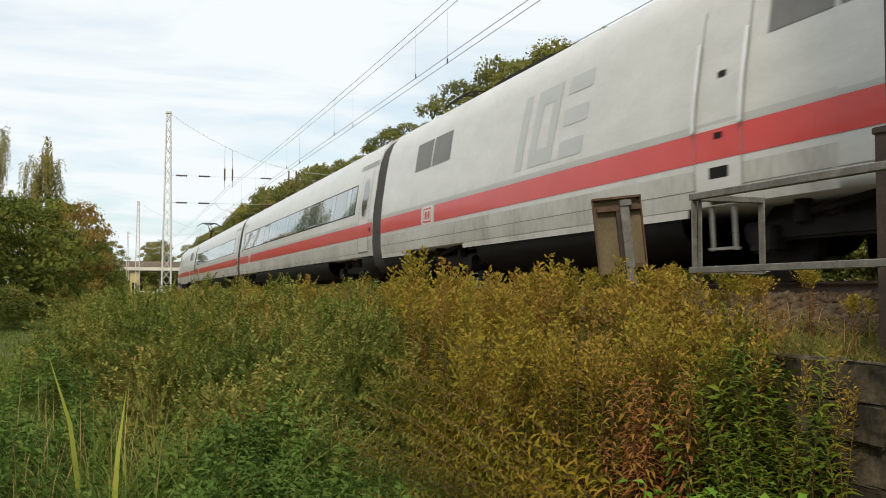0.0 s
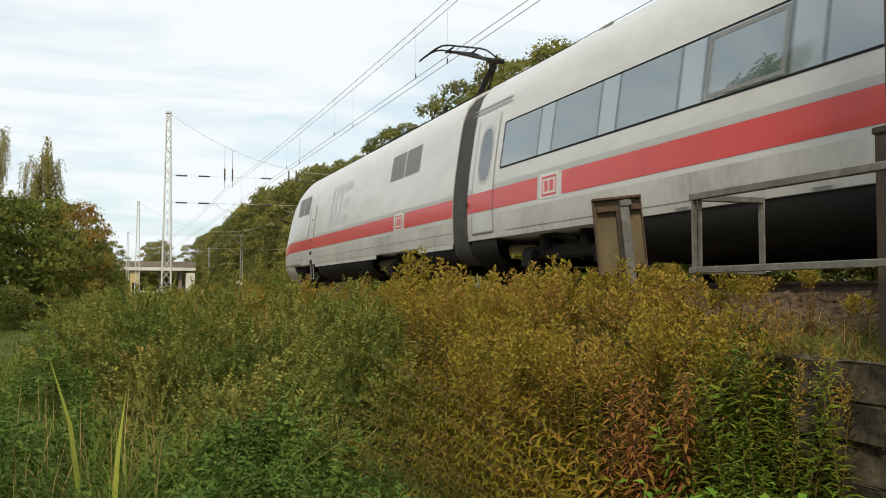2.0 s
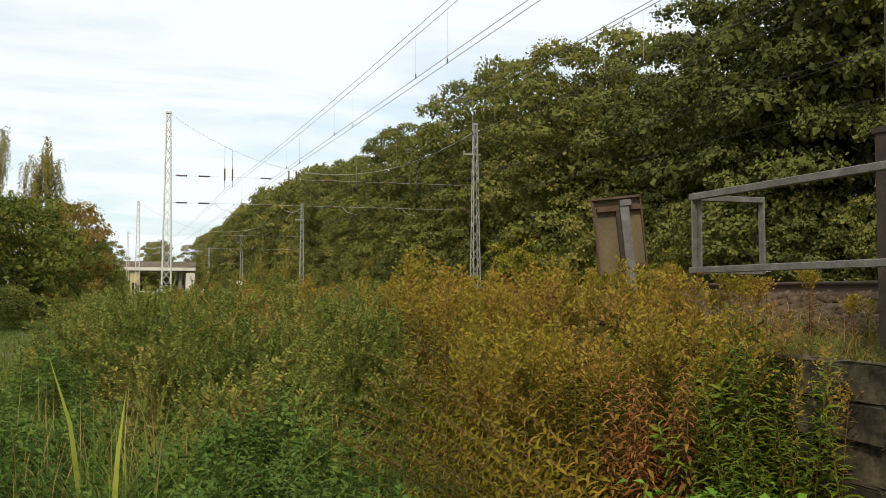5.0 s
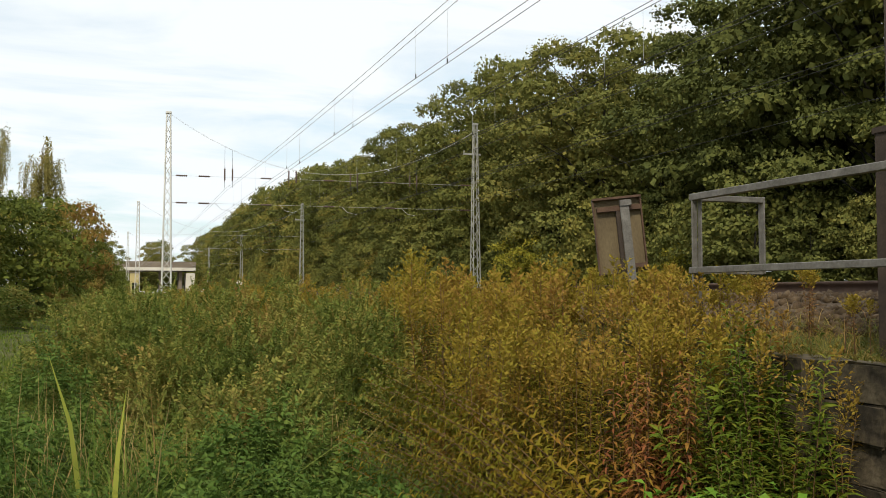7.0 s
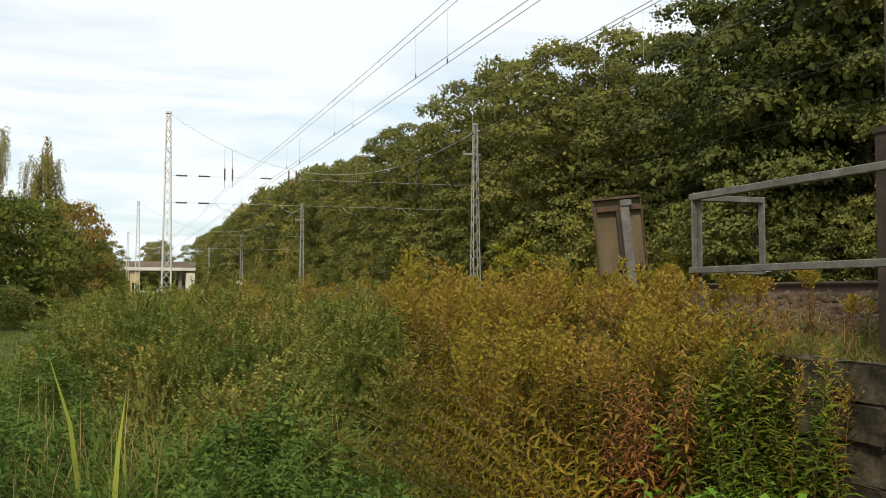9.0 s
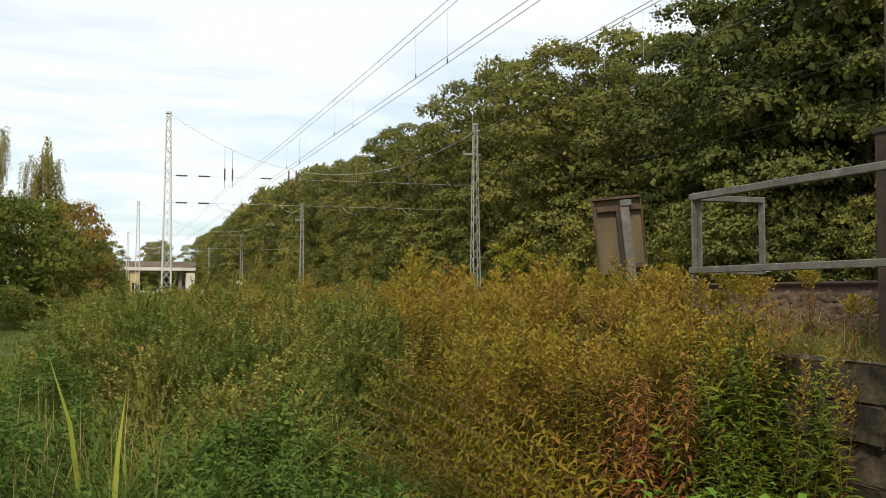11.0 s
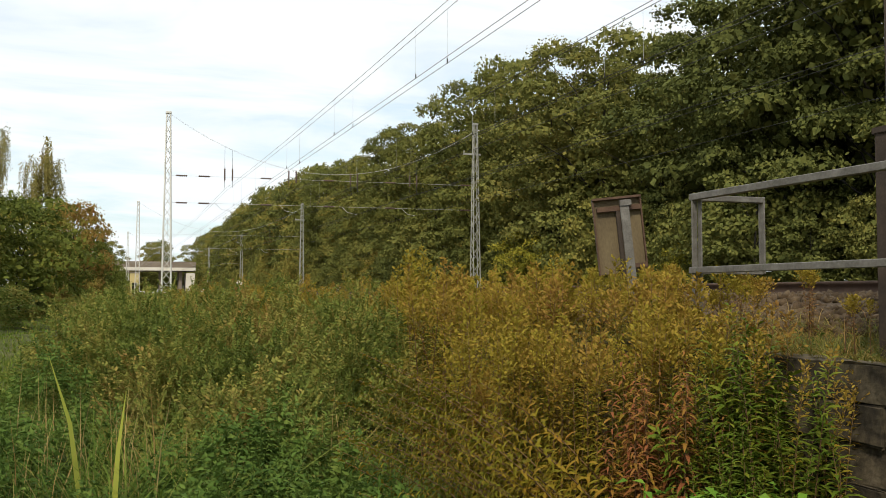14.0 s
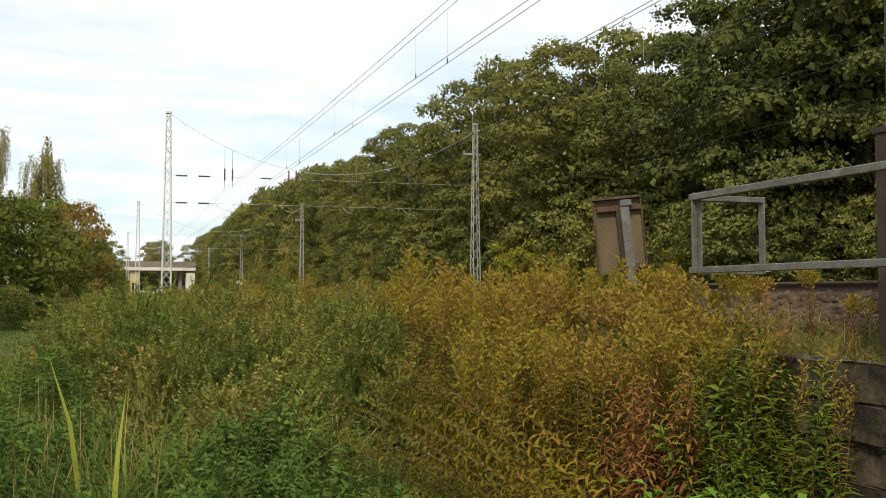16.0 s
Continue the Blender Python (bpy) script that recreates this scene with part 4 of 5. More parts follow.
# ---- railing, wall and board beside the camera ----
def railing():
    thing = tagged(new("railing"), "galvanised steel angle railing on a concrete wall", "railing")
    post_x, y0 = 3.6, 5.08
    def flat_bar(name, a, b, w, d, label=""):
        bm = bmesh.new()
        bar(bm, a, b, w, d)
        bmesh.ops.bevel(bm, geom=bm.edges[:], offset=0.004, segments=1, affect="EDGES")
        part(name, bm, "galv", thing, label)
    for y in (y0, 2.4, -0.3):
        flat_bar("post", (post_x, y, 1.0), (post_x, y, 2.148), 0.042, 0.012)
        flat_bar("post_flange", (post_x + 0.024, y - 0.028, 1.0), (post_x + 0.024, y - 0.028, 2.148), 0.010, 0.042)
    flat_bar("top_rail", (post_x, y0 + 0.03, 2.132), (post_x, -0.4, 2.132), 0.042, 0.044)
    flat_bar("middle_rail", (post_x - 0.008, y0 + 0.03, 1.652), (post_x - 0.008, -0.4, 1.652), 0.040, 0.042)
    flat_bar("return_rail", (post_x, y0, 2.126), (post_x + 0.54, y0 - 0.02, 2.126), 0.040, 0.040)
    flat_bar("return_rail_low", (post_x, y0, 1.642), (post_x + 0.52, y0 - 0.02, 1.642), 0.03, 0.03)
    flat_bar("return_post", (post_x + 0.525, y0 - 0.02, 1.63), (post_x + 0.525, y0 - 0.02, 2.146), 0.012, 0.055)
    flat_bar("return_post_flange", (post_x + 0.545, y0 + 0.01, 1.63), (post_x + 0.545, y0 + 0.01, 2.146), 0.05, 0.010)


railing()


def concrete_wall():
    thing = tagged(new("retaining_wall"), "weathered concrete block retaining wall under the railing", "wall", kind="structure")
    r = random.Random(3)
    meshes = []
    for k in range(5):
        bm = bmesh.new()
        box(bm, -0.11, -0.498, -0.0965, 0.11, 0.498, 0.0965, 0.010)
        bmesh.ops.subdivide_edges(bm, edges=[e for e in bm.edges if e.calc_length() > 0.3], cuts=5, use_grid_fill=True)
        for v in bm.verts:
            v.co += Vector((r.uniform(-0.010, 0.010), r.uniform(-0.006, 0.006), r.uniform(-0.007, 0.007)))
        meshes.append(finish(bm, "concrete_block", "concrete"))
    for row in range(7):
        for i in range(9):
            ob = new("concrete_block", meshes[(row * 3 + i) % 5])
            ob.parent = thing
            ob.matrix_basis = pose(3.52 + r.uniform(-0.012, 0.012), -2.6 + i * 1.0 + (row % 2) * 0.45, 1.07 - row * 0.196, 0, 0, r.uniform(-0.4, 0.4))
    bm = bmesh.new()
    box(bm, 3.46, -3, -0.3, 3.60, 6.3, 1.14)
    part("mortar_core", bm, "concrete", thing)


concrete_wall()


def track_board():
    """The back of a trackside board: two plates on a flat post, leaning a little."""
    thing = tagged(new("trackside_board"), "weathered tan rusty steel board leaning on a grey post", "trackside sign")
    thing.matrix_basis = pose(4.74, 7.7, 0.9, 0, -5.6, -22)
    bm = bmesh.new()
    box(bm, -0.225, 0.0, 0.80, 0.225, 0.02, 1.53, 0.005)
    part("plate", bm, "board", thing)
    for name, a in (("top_lip", (-0.235, -0.055, 1.515, 0.235, 0.03, 1.54)), ("side_lip", (-0.235, -0.04, 0.8, -0.22, 0.025, 1.52)), ("side_lip", (0.22, -0.04, 0.8, 0.235, 0.025, 1.52)),
                    ("top_bracket", (-0.20, -0.05, 1.40, 0.22, -0.002, 1.45)), ("low_bracket", (-0.05, -0.05, 0.84, 0.225, -0.002, 0.885))):
        bm = bmesh.new(); box(bm, *a, 0.004)
        part(name, bm, "board_rust", thing)
    bm = bmesh.new(); box(bm, 0.02, -0.085, 0.0, 0.105, -0.052, 1.475, 0.006)
    part("post", bm, "galv", thing, "grey stained steel post")
    bm = bmesh.new(); box(bm, 0.018, -0.10, 1.44, 0.13, -0.04, 1.5, 0.006)
    part("post_clamp", bm, "galv", thing)
    bm = bmesh.new(); box(bm, -0.02, -0.051, 0.75, 0.019, -0.004, 1.40, 0.004)
    part("stiffener", bm, "rust", thing)


track_board()


# ---- far bridge and hut ----
def bridge():
    thing = tagged(new("road_bridge"), "pale concrete road bridge crossing the tracks", "bridge")
    y = 284.0
    def piece(name, a, mat, bevel=0.05, label=""):
        bm = bmesh.new(); box(bm, *a, bevel)
        part(name, bm, mat, thing, label)
    piece("parapet", (-30, y, 9.4, 24.8, y + 0.3, 11.0), "bridge")
    piece("deck", (-30, y + 0.3, 8.2, 24.8, y + 9, 9.6), "bridge")
    # the beam's pale colour also holds the sunlight on it
    piece("edge_beam", (-30, y - 0.4, 8.3, 24.8, y, 9.25), "bridge_pale", label="pale edge beam with sunlight in its colour")
    for x in (5.2, 14.5, 20.0):
        piece("pier", (x, y + 2, 0.5, x + 1.0, y + 7, 8.2), "bridge")
    piece("abutment", (22.0, y - 0.2, 0.5, 24.6, y + 8, 7.6), "bridge_pale")
    piece("abutment", (-12, y - 0.2, 0.5, 3.2, y + 8, 8.25), "bridge")
    for x in range(-28, 24, 2):
        piece("railing_post", (x, y + 0.1, 11.0, x + 0.08, y + 0.18, 11.25), "bridge", 0)


bridge()


def hut():
    thing = tagged(new("relay_hut"), "small yellow rendered relay hut with a flat roof", "hut")
    thing.location = (3.9, 150, 1.1)
    bm = bmesh.new(); box(bm, -0.65, -0.65, 0, 0.65, 0.65, 3.6, 0.02); part("wall", bm, "yellow_wall", thing)
    bm = bmesh.new(); box(bm, -0.78, -0.78, 3.6, 0.78, 0.78, 3.75, 0.02); part("roof", bm, "bridge", thing)
    bm = bmesh.new(); box(bm, -0.35, -0.68, 0.1, 0.35, -0.652, 2.1, 0.01); part("door", bm, "steel_dark", thing)
    thing = tagged(new("marker_sign"), "small white trackside marker on a short post", "sign")
    thing.location = (18.6, 140, 1.3)
    bm = bmesh.new(); box(bm, -0.45, -0.05, 1.5, 0.45, 0.05, 2.2, 0.02); part("plate", bm, "bridge_pale", thing)
    bm = bmesh.new(); box(bm, -0.05, -0.05, 0, 0.05, 0.05, 1.5); part("post", bm, "mast_grey", thing)


hut()


# ---- trees ----
def tree_meshes(seed, h, r, low, boughs, subs, per, size, mat, bark="bark", pad=0.30, flat=0.55):
    """Trunk with limbs, and a crown of leafy boughs: flat pads of small sprays with dark gaps between them."""
    g = np.random.default_rng(seed)
    pieces = [tube([(0, 0, 0), (g.normal(0, 0.15), g.normal(0, 0.15), h * 0.35), (g.normal(0, 0.3), g.normal(0, 0.3), h * 0.85)], [0.011 * h, 0.007 * h, 0.002 * h], 8)]
    mid, half = (h + low) / 2, (h - low) / 2
    P, D, S, U = [], [], [], []
    for i in range(boughs):
        c = 1 - 2 * (i + 0.5) / boughs
        a = i * 2.39996 + g.normal(0, 0.3)
        ring = math.sqrt(max(0.0, 1 - c * c)) ** 0.7
        k = g.uniform(0.58, 1.0)
        b = r * pad * g.uniform(0.55, 1.2)
        p = np.array((math.cos(a) * ring * r * k, math.sin(a) * ring * r * k, mid + c * (half - 0.6 * b)))
        if i % 2 == 0:
            pieces.append(tube([(0, 0, max(0.3, p[2] * 0.62)), p * np.array((0.5, 0.5, 0.88)), p * np.array((0.95, 0.95, 0.98))], [0.0032 * h, 0.002 * h, 0.0008 * h], 4))
        out = np.array((math.cos(a) * ring, math.sin(a) * ring, 0.35 + 0.5 * max(c, 0)))
        m = subs * per
        d = g.normal(size=(m, 3)); d /= np.linalg.norm(d, axis=1, keepdims=True)
        d[:, 2] = np.abs(d[:, 2]) * 1.15 - 0.22
        d = d + out * 0.30; d /= np.linalg.norm(d, axis=1, keepdims=True)
        ph = g.uniform(0, 6.28, 3)
        lump = 1 + 0.20 * np.sin(4.0 * d[:, 0] + ph[0]) * np.sin(4.4 * d[:, 1] + ph[1]) + 0.14 * np.sin(9.0 * d[:, 0] + ph[2]) * np.cos(8.0 * d[:, 1] + ph[0])
        P.append(p + d * b * (lump * g.uniform(0.80, 1.03, m))[:, None] * np.array((1.1, 1.1, flat + 0.12)) + g.normal(0, 0.05 * b, (m, 3)))
        dd = g.normal(0, 1.0, (m, 3)) + d * 0.25; dd[:, 2] -= 0.15
        U.append(d + g.normal(0, 0.36, (m, 3)) + (0, 0, 0.35)); D.append(dd); S.append(g.uniform(0.6, 1.3, m) * size)
        # broad sprays that close the bough beneath its outer leaves
        j = 84
        e = d[:j]
        P.append(p + e * b * (lump[:j] * g.uniform(0.70, 0.82, j))[:, None] * np.array((1.1, 1.1, flat + 0.12)))
        U.append(e + g.normal(0, 0.25, (j, 3))); D.append(g.normal(0, 1.0, (j, 3))); S.append(g.uniform(0.19, 0.31, j) * b)
    P, D, S, U = np.concatenate(P), np.concatenate(D), np.concatenate(S), np.concatenate(U)
    crown = [leaves(P, D, S, S * 0.72, DIAMOND, DIAMOND_F, U)]
    # dense inner sprays, oversized, added to block light through the crown
    n = 1300 if h > 15 else 500
    q = g.normal(size=(n, 3)); q /= np.linalg.norm(q, axis=1, keepdims=True)
    q *= g.uniform(0.30, 0.66, (n, 1))
    ip = np.stack([q[:, 0] * r, q[:, 1] * r, mid + q[:, 2] * half * 0.95], 1)
    s = g.uniform(0.7, 1.3, n) * 0.085 * r
    crown.append(leaves(ip, g.normal(0, 1, (n, 3)), s, s * 0.8, DIAMOND, DIAMOND_F, g.normal(0, 0.7, (n, 3)) + (0, 0, 0.4)))
    return mesh_np("trunk", *join(pieces), bark, True), mesh_np("crown", *join(crown), mat)


def tree(name, meshes, label, category, group):
    thing = tagged(new(name), label, category, group)
    part("trunk", meshes[0], "", thing)
    part("crown", meshes[1], "", thing)
    return thing


def planter(protos, r):
    """A function that sets the first of each prototype, then its copies."""
    used = set()

    def put(i, x, y, scale, z=None, turn=None):
        m = pose(x, y, (float(height(x, y)) - 0.1) if z is None else z, 0, 0, r.uniform(0, 360) if turn is None else turn)
        ob = copy_thing(protos[i], m) if i in used else protos[i]
        used.add(i)
        ob.matrix_basis = m
        ob.scale = scale
        return ob
    return put


# height of the wood's edge along the line
EDGE_Y = [10, 30, 39, 43, 50, 54, 59, 65, 70, 76, 80, 90, 101, 110, 121, 150, 182, 228, 290, 340]
EDGE_H = [22, 23.5, 23.5, 19.2, 18.6, 19.4, 20.2, 22.0, 21.4, 22.4, 19.6, 20.0, 21.6, 20.8, 20.8, 22.8, 24.0, 23.0, 22.5, 22.5]


def plant_forest():
    r = random.Random(11)
    near = [tree_meshes(20 + i, 20.0, 5.0, 1.0, 46, 22, 18, 0.22, "oak", pad=0.36) for i in range(4)]
    # trees for the near end, whose shade is in the leaf colour
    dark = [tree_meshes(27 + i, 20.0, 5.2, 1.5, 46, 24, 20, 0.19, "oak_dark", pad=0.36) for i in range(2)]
    far = [tree_meshes(40 + i, 20.0, 5.2, 0.5, 36, 11, 12, 0.38, "oak", pad=0.40) for i in range(3)]
    protos = [tree("oak_tree", k, "dense green broadleaf tree at the edge of the wood", "tree", "trees of the wood") for k in near]
    protos += [tree("oak_tree", k, "green broadleaf tree at the edge of the wood, leaves darkened as shaded", "tree", "trees of the wood") for k in dark]
    protos += [tree("oak_tree", k, "dense green broadleaf tree of the wood further off", "tree", "trees of the wood") for k in far]
    put = planter(protos, r)
    tops = lambda y: float(np.interp(y, EDGE_Y, EDGE_H))
    y = 8.0
    while y < 330:
        s = (tops(y) - 0.9) / 20.4 * r.uniform(0.94, 1.02)
        w = s * r.uniform(0.88, 1.12)
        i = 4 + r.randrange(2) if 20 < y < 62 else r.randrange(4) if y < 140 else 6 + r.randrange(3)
        put(i, 32.5 + r.uniform(-1.5, 1.5), y, (w, w, s))
        y += r.uniform(5.4, 7.6)
    y = 6.0
    while y < 310:
        s = (tops(y) - 1.0) / 20.4 * r.uniform(0.90, 1.0)
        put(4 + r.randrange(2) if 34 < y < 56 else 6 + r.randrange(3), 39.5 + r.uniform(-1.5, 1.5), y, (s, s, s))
        y += r.uniform(5.8, 7.6)
    for i in range(10):
        s = 1.0 + r.uniform(-0.1, 0.15)
        put(6 + r.randrange(3), r.uniform(-30, 50), 330 + r.uniform(0, 60), (s, s, s))
    for i in range(8):
        s = (1.10 if i < 3 else 0.86) + r.uniform(-0.05, 0.05)
        put(6 + i % 3, 47 + r.uniform(-2, 2), 26 + i * 7.5, (s, s, s))
    # shrubs before the wood
    bush = [tree_meshes(60 + i, 5.0, 2.3, 0.0, 26, 8, 14, 0.19, "oak", pad=0.36) for i in range(2)]
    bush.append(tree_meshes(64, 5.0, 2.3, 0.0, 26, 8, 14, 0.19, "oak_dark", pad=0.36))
    pb = [tree("shrub", b, "green leafy shrub before the wood", "shrub", "shrubs before the wood") for b in bush]
    put = planter(pb, r)
    y = 14.0
    while y < 280:
        s = r.uniform(0.6, 1.25) * (1.35 if r.random() < 0.15 else 1.0)
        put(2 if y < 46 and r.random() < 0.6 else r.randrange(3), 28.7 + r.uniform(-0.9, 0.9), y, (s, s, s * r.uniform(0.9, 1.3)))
        y += r.uniform(2.6, 4.4) if y < 120 else r.uniform(4.5, 7)
    y = 8.0
    while y < 110:
        s = r.uniform(1.3, 1.9)
        put(2 if y < 60 else r.randrange(3), 36.3 + r.uniform(-2, 2), y, (s, s, s))
        y += r.uniform(2.8, 3.8)
    for i in range(14):
        put(i % 3, -8 + i * 2.6, 298 + r.uniform(0, 3), (1.5, 1.5, 1.9))
    yellow = tree("shrub", tree_meshes(70, 5.0, 2.3, 0.0, 28, 9, 14, 0.18, "yellow_bush", pad=0.36), "yellow-green leafy shrub before the wood", "shrub", "shrubs before the wood")
    put = planter([yellow], r)
    for x, y, s in ((28.0, 60.0, 0.95), (28.3, 56.5, 0.7), (27.9, 104.0, 0.8), (28.0, 48.0, 0.5), (28.2, 40.0, 0.62), (28.0, 82.0, 0.7)):
        put(0, x, y, (s, s, s))


plant_forest()


def plant_left():
    r = random.Random(5)
    a = [tree_meshes(90 + i, 10.0, 4.4, 0.0, 32, 20, 16, 0.17, "hedge_dark", pad=0.40) for i in range(2)]
    b = tree_meshes(93, 10.0, 4.0, 0.0, 32, 20, 16, 0.17, "hedge_rust", pad=0.40)
    c = tree_meshes(95, 10.0, 4.4, 0.0, 32, 20, 16, 0.17, "left_tree", pad=0.40)
    protos = [tree("hedge_tree", k, "dense dark green tree beside the path", "tree", "trees beside the path") for k in a]
    protos.append(tree("hedge_tree", b, "bushy tree beside the path, turning rust brown", "tree", "trees beside the path"))
    protos.append(tree("hedge_tree", c, "dense olive-green tree beside the path", "tree", "trees beside the path"))
    put = planter(protos, r)
    for i, x, y, w, s in ((0, -4.7, 58, 0.78, 0.74), (1, -8.2, 55, 0.85, 0.80), (3, -7.0, 84, 0.85, 0.95), (2, -3.1, 87, 0.80, 0.98), (3, -4.4, 100, 0.6, 1.10), (1, -2.0, 106, 0.55, 0.86),
                          (0, -0.5, 124, 0.55, 0.70), (2, -1.7, 128, 0.55, 0.86), (3, -11.5, 72, 1.1, 1.0), (1, 0.3, 160, 0.6, 0.62), (0, 0.9, 205, 0.6, 0.66),
                          (3, -22, 24, 1.4, 1.4), (0, -26, 12, 1.3, 1.3), (2, -30, 0, 1.4, 1.4), (1, -24, 36, 1.3, 1.2)):
        put(i, x, y, (w, w, s), -0.1)
    bush = tree("shrub", tree_meshes(97, 3.2, 1.9, 0.0, 30, 10, 14, 0.12, "bramble", pad=0.36), "rounded olive-brown shrub beside the grassy path", "shrub", "shrubs beside the path")
    put = planter([bush], r)
    for x, y, s, k in ((-4.6, 43, 0.95, 0.66), (-6.2, 47, 0.85, 0.8), (-2.8, 70, 0.7, 0.6), (-1.5, 92, 0.9, 0.7), (0.0, 118, 1.0, 0.8), (1.3, 150, 1.2, 0.9), (2.0, 178, 1.3, 1.0), (-3.9, 62, 0.6, 0.55), (3.2, 230, 1.7, 1.2)):
        put(0, x, y, (s, s, s * k), -0.1)


plant_left()


def weeping_birch(x, y, h, seed, n_string):
    g = np.random.default_rng(seed)
    pieces = [tube([(0, 0, 0), (0.2, 0, h * 0.5), (0.1, 0.2, h * 0.90)], [0.2, 0.14, 0.03], 8)]
    P, D = [], []
    for i in range(22):
        a, z = g.uniform(0, 6.28), h * g.uniform(0.62, 0.92)
        l = g.uniform(0.9, 2.5)
        tip = np.array((math.cos(a) * l, math.sin(a) * l, z + g.uniform(0.3, 1.2)))
        pieces.append(tube([(0.1, 0, z - 0.6), (tip[0] * 0.5, tip[1] * 0.5, z + 0.6), tip], [0.06, 0.04, 0.012], 5))
        for j in range(n_string):
            t = g.uniform(0.3, 1.0)
            start = np.array((tip[0] * t, tip[1] * t, z + (tip[2] - z) * t)) + g.normal(0, 0.2, 3)
            drop = g.uniform(1.2, 4.2)
            k = int(drop * 11)
            s = np.linspace(0, 1, k)[:, None]
            P.append(start + s * np.array((0.2 * math.cos(a), 0.2 * math.sin(a), -drop)) + g.normal(0, 0.05, (k, 3)))
    P = np.concatenate(P)
    D = g.normal(0, 0.5, (len(P), 3)) + (0, 0, -0.8)
    S = g.uniform(0.13, 0.24, len(P))
    v, f = leaves(P, D, S, S * 0.6, DIAMOND, DIAMOND_F, g.normal(0, 1, (len(P), 3)))
    thing = tree("weeping_birch", (mesh_np("trunk", *join(pieces), "birch_bark", True), mesh_np("crown", v, f, "birch")), "weeping birch with thin yellowing hanging twigs", "tree", "birches")
    thing.location = (x, y, -0.1)


weeping_birch(-6.5, 100, 18.0, 5, 13)
weeping_birch(-10.6, 98, 19.6, 6, 13)
weeping_birch(-10.3, 31, 18.0, 8, 10)


# ---- field of weeds ----
def spot(across, d):
    """Plan position at distance d from the standpoint, across in degrees from the line's far direction towards the track."""
    a = radians(across)
    return d * math.sin(a), d * math.cos(a)


def grass_blade(n_seg=3):
    V, F = [], []
    for i in range(n_seg + 1):
        t = i / n_seg
        w = 0.5 * (1 - t) ** 0.7 + (0.02 if t == 1 else 0)
        V += [(0.42 * t * t, w, t * (1 - 0.28 * t)), (0.42 * t * t, -w, t * (1 - 0.28 * t))]
    for i in range(n_seg):
        F.append((2 * i, 2 * i + 1, 2 * i + 3, 2 * i + 2))
    return np.array(V, float), np.array(F)


def blades(x, y, length, width, bend, turn=None):
    v, f = grass_blade()
    n = len(x)
    a = rng.uniform(0, 2 * math.pi, n) if turn is None else turn
    c, s = np.cos(a)[:, None], np.sin(a)[:, None]
    px = v[None, :, 0] * (length * bend)[:, None]
    py = v[None, :, 1] * width[:, None]
    pz = v[None, :, 2] * (length * (1 - 0.12 * np.minimum(bend, 3.0)))[:, None]
    V = np.stack([px * c - py * s + x[:, None], px * s + py * c + y[:, None], pz + height(x, y)[:, None] - 0.02], 2)
    F = f[None] + (np.arange(n) * len(v))[:, None, None]
    return V.reshape(-1, 3), F.reshape(-1, 4)


def wedge(n, x0, x1, y0, y1, p=1.0):
    return rng.uniform(x0, x1, n), y0 + (y1 - y0) * rng.random(n) ** p


def fan(n, a0, a1, d0, d1, p=1.0):
    """Random plan positions between two bearings and two distances."""
    a, d = np.radians(rng.uniform(a0, a1, n)), d0 + (d1 - d0) * rng.random(n) ** p
    return d * np.sin(a), d * np.cos(a)


def tufts(count, a0, a1, d0, d1, tall0, tall1, w0, w1, bend0, bend1, n0=10, n1=26):
    v = []
    for k in range(count):
        x, y = fan(1, a0, a1, d0, d1)
        n, tall = int(rng.uniform(n0, n1)), rng.uniform(tall0, tall1)
        s = rng.uniform(0.02, 0.07)
        v.append(blades(x[0] + rng.normal(0, s, n), y[0] + rng.normal(0, s, n), tall * rng.uniform(0.6, 1.05, n), rng.uniform(w0, w1, n), rng.uniform(bend0, bend1, n)))
    return v


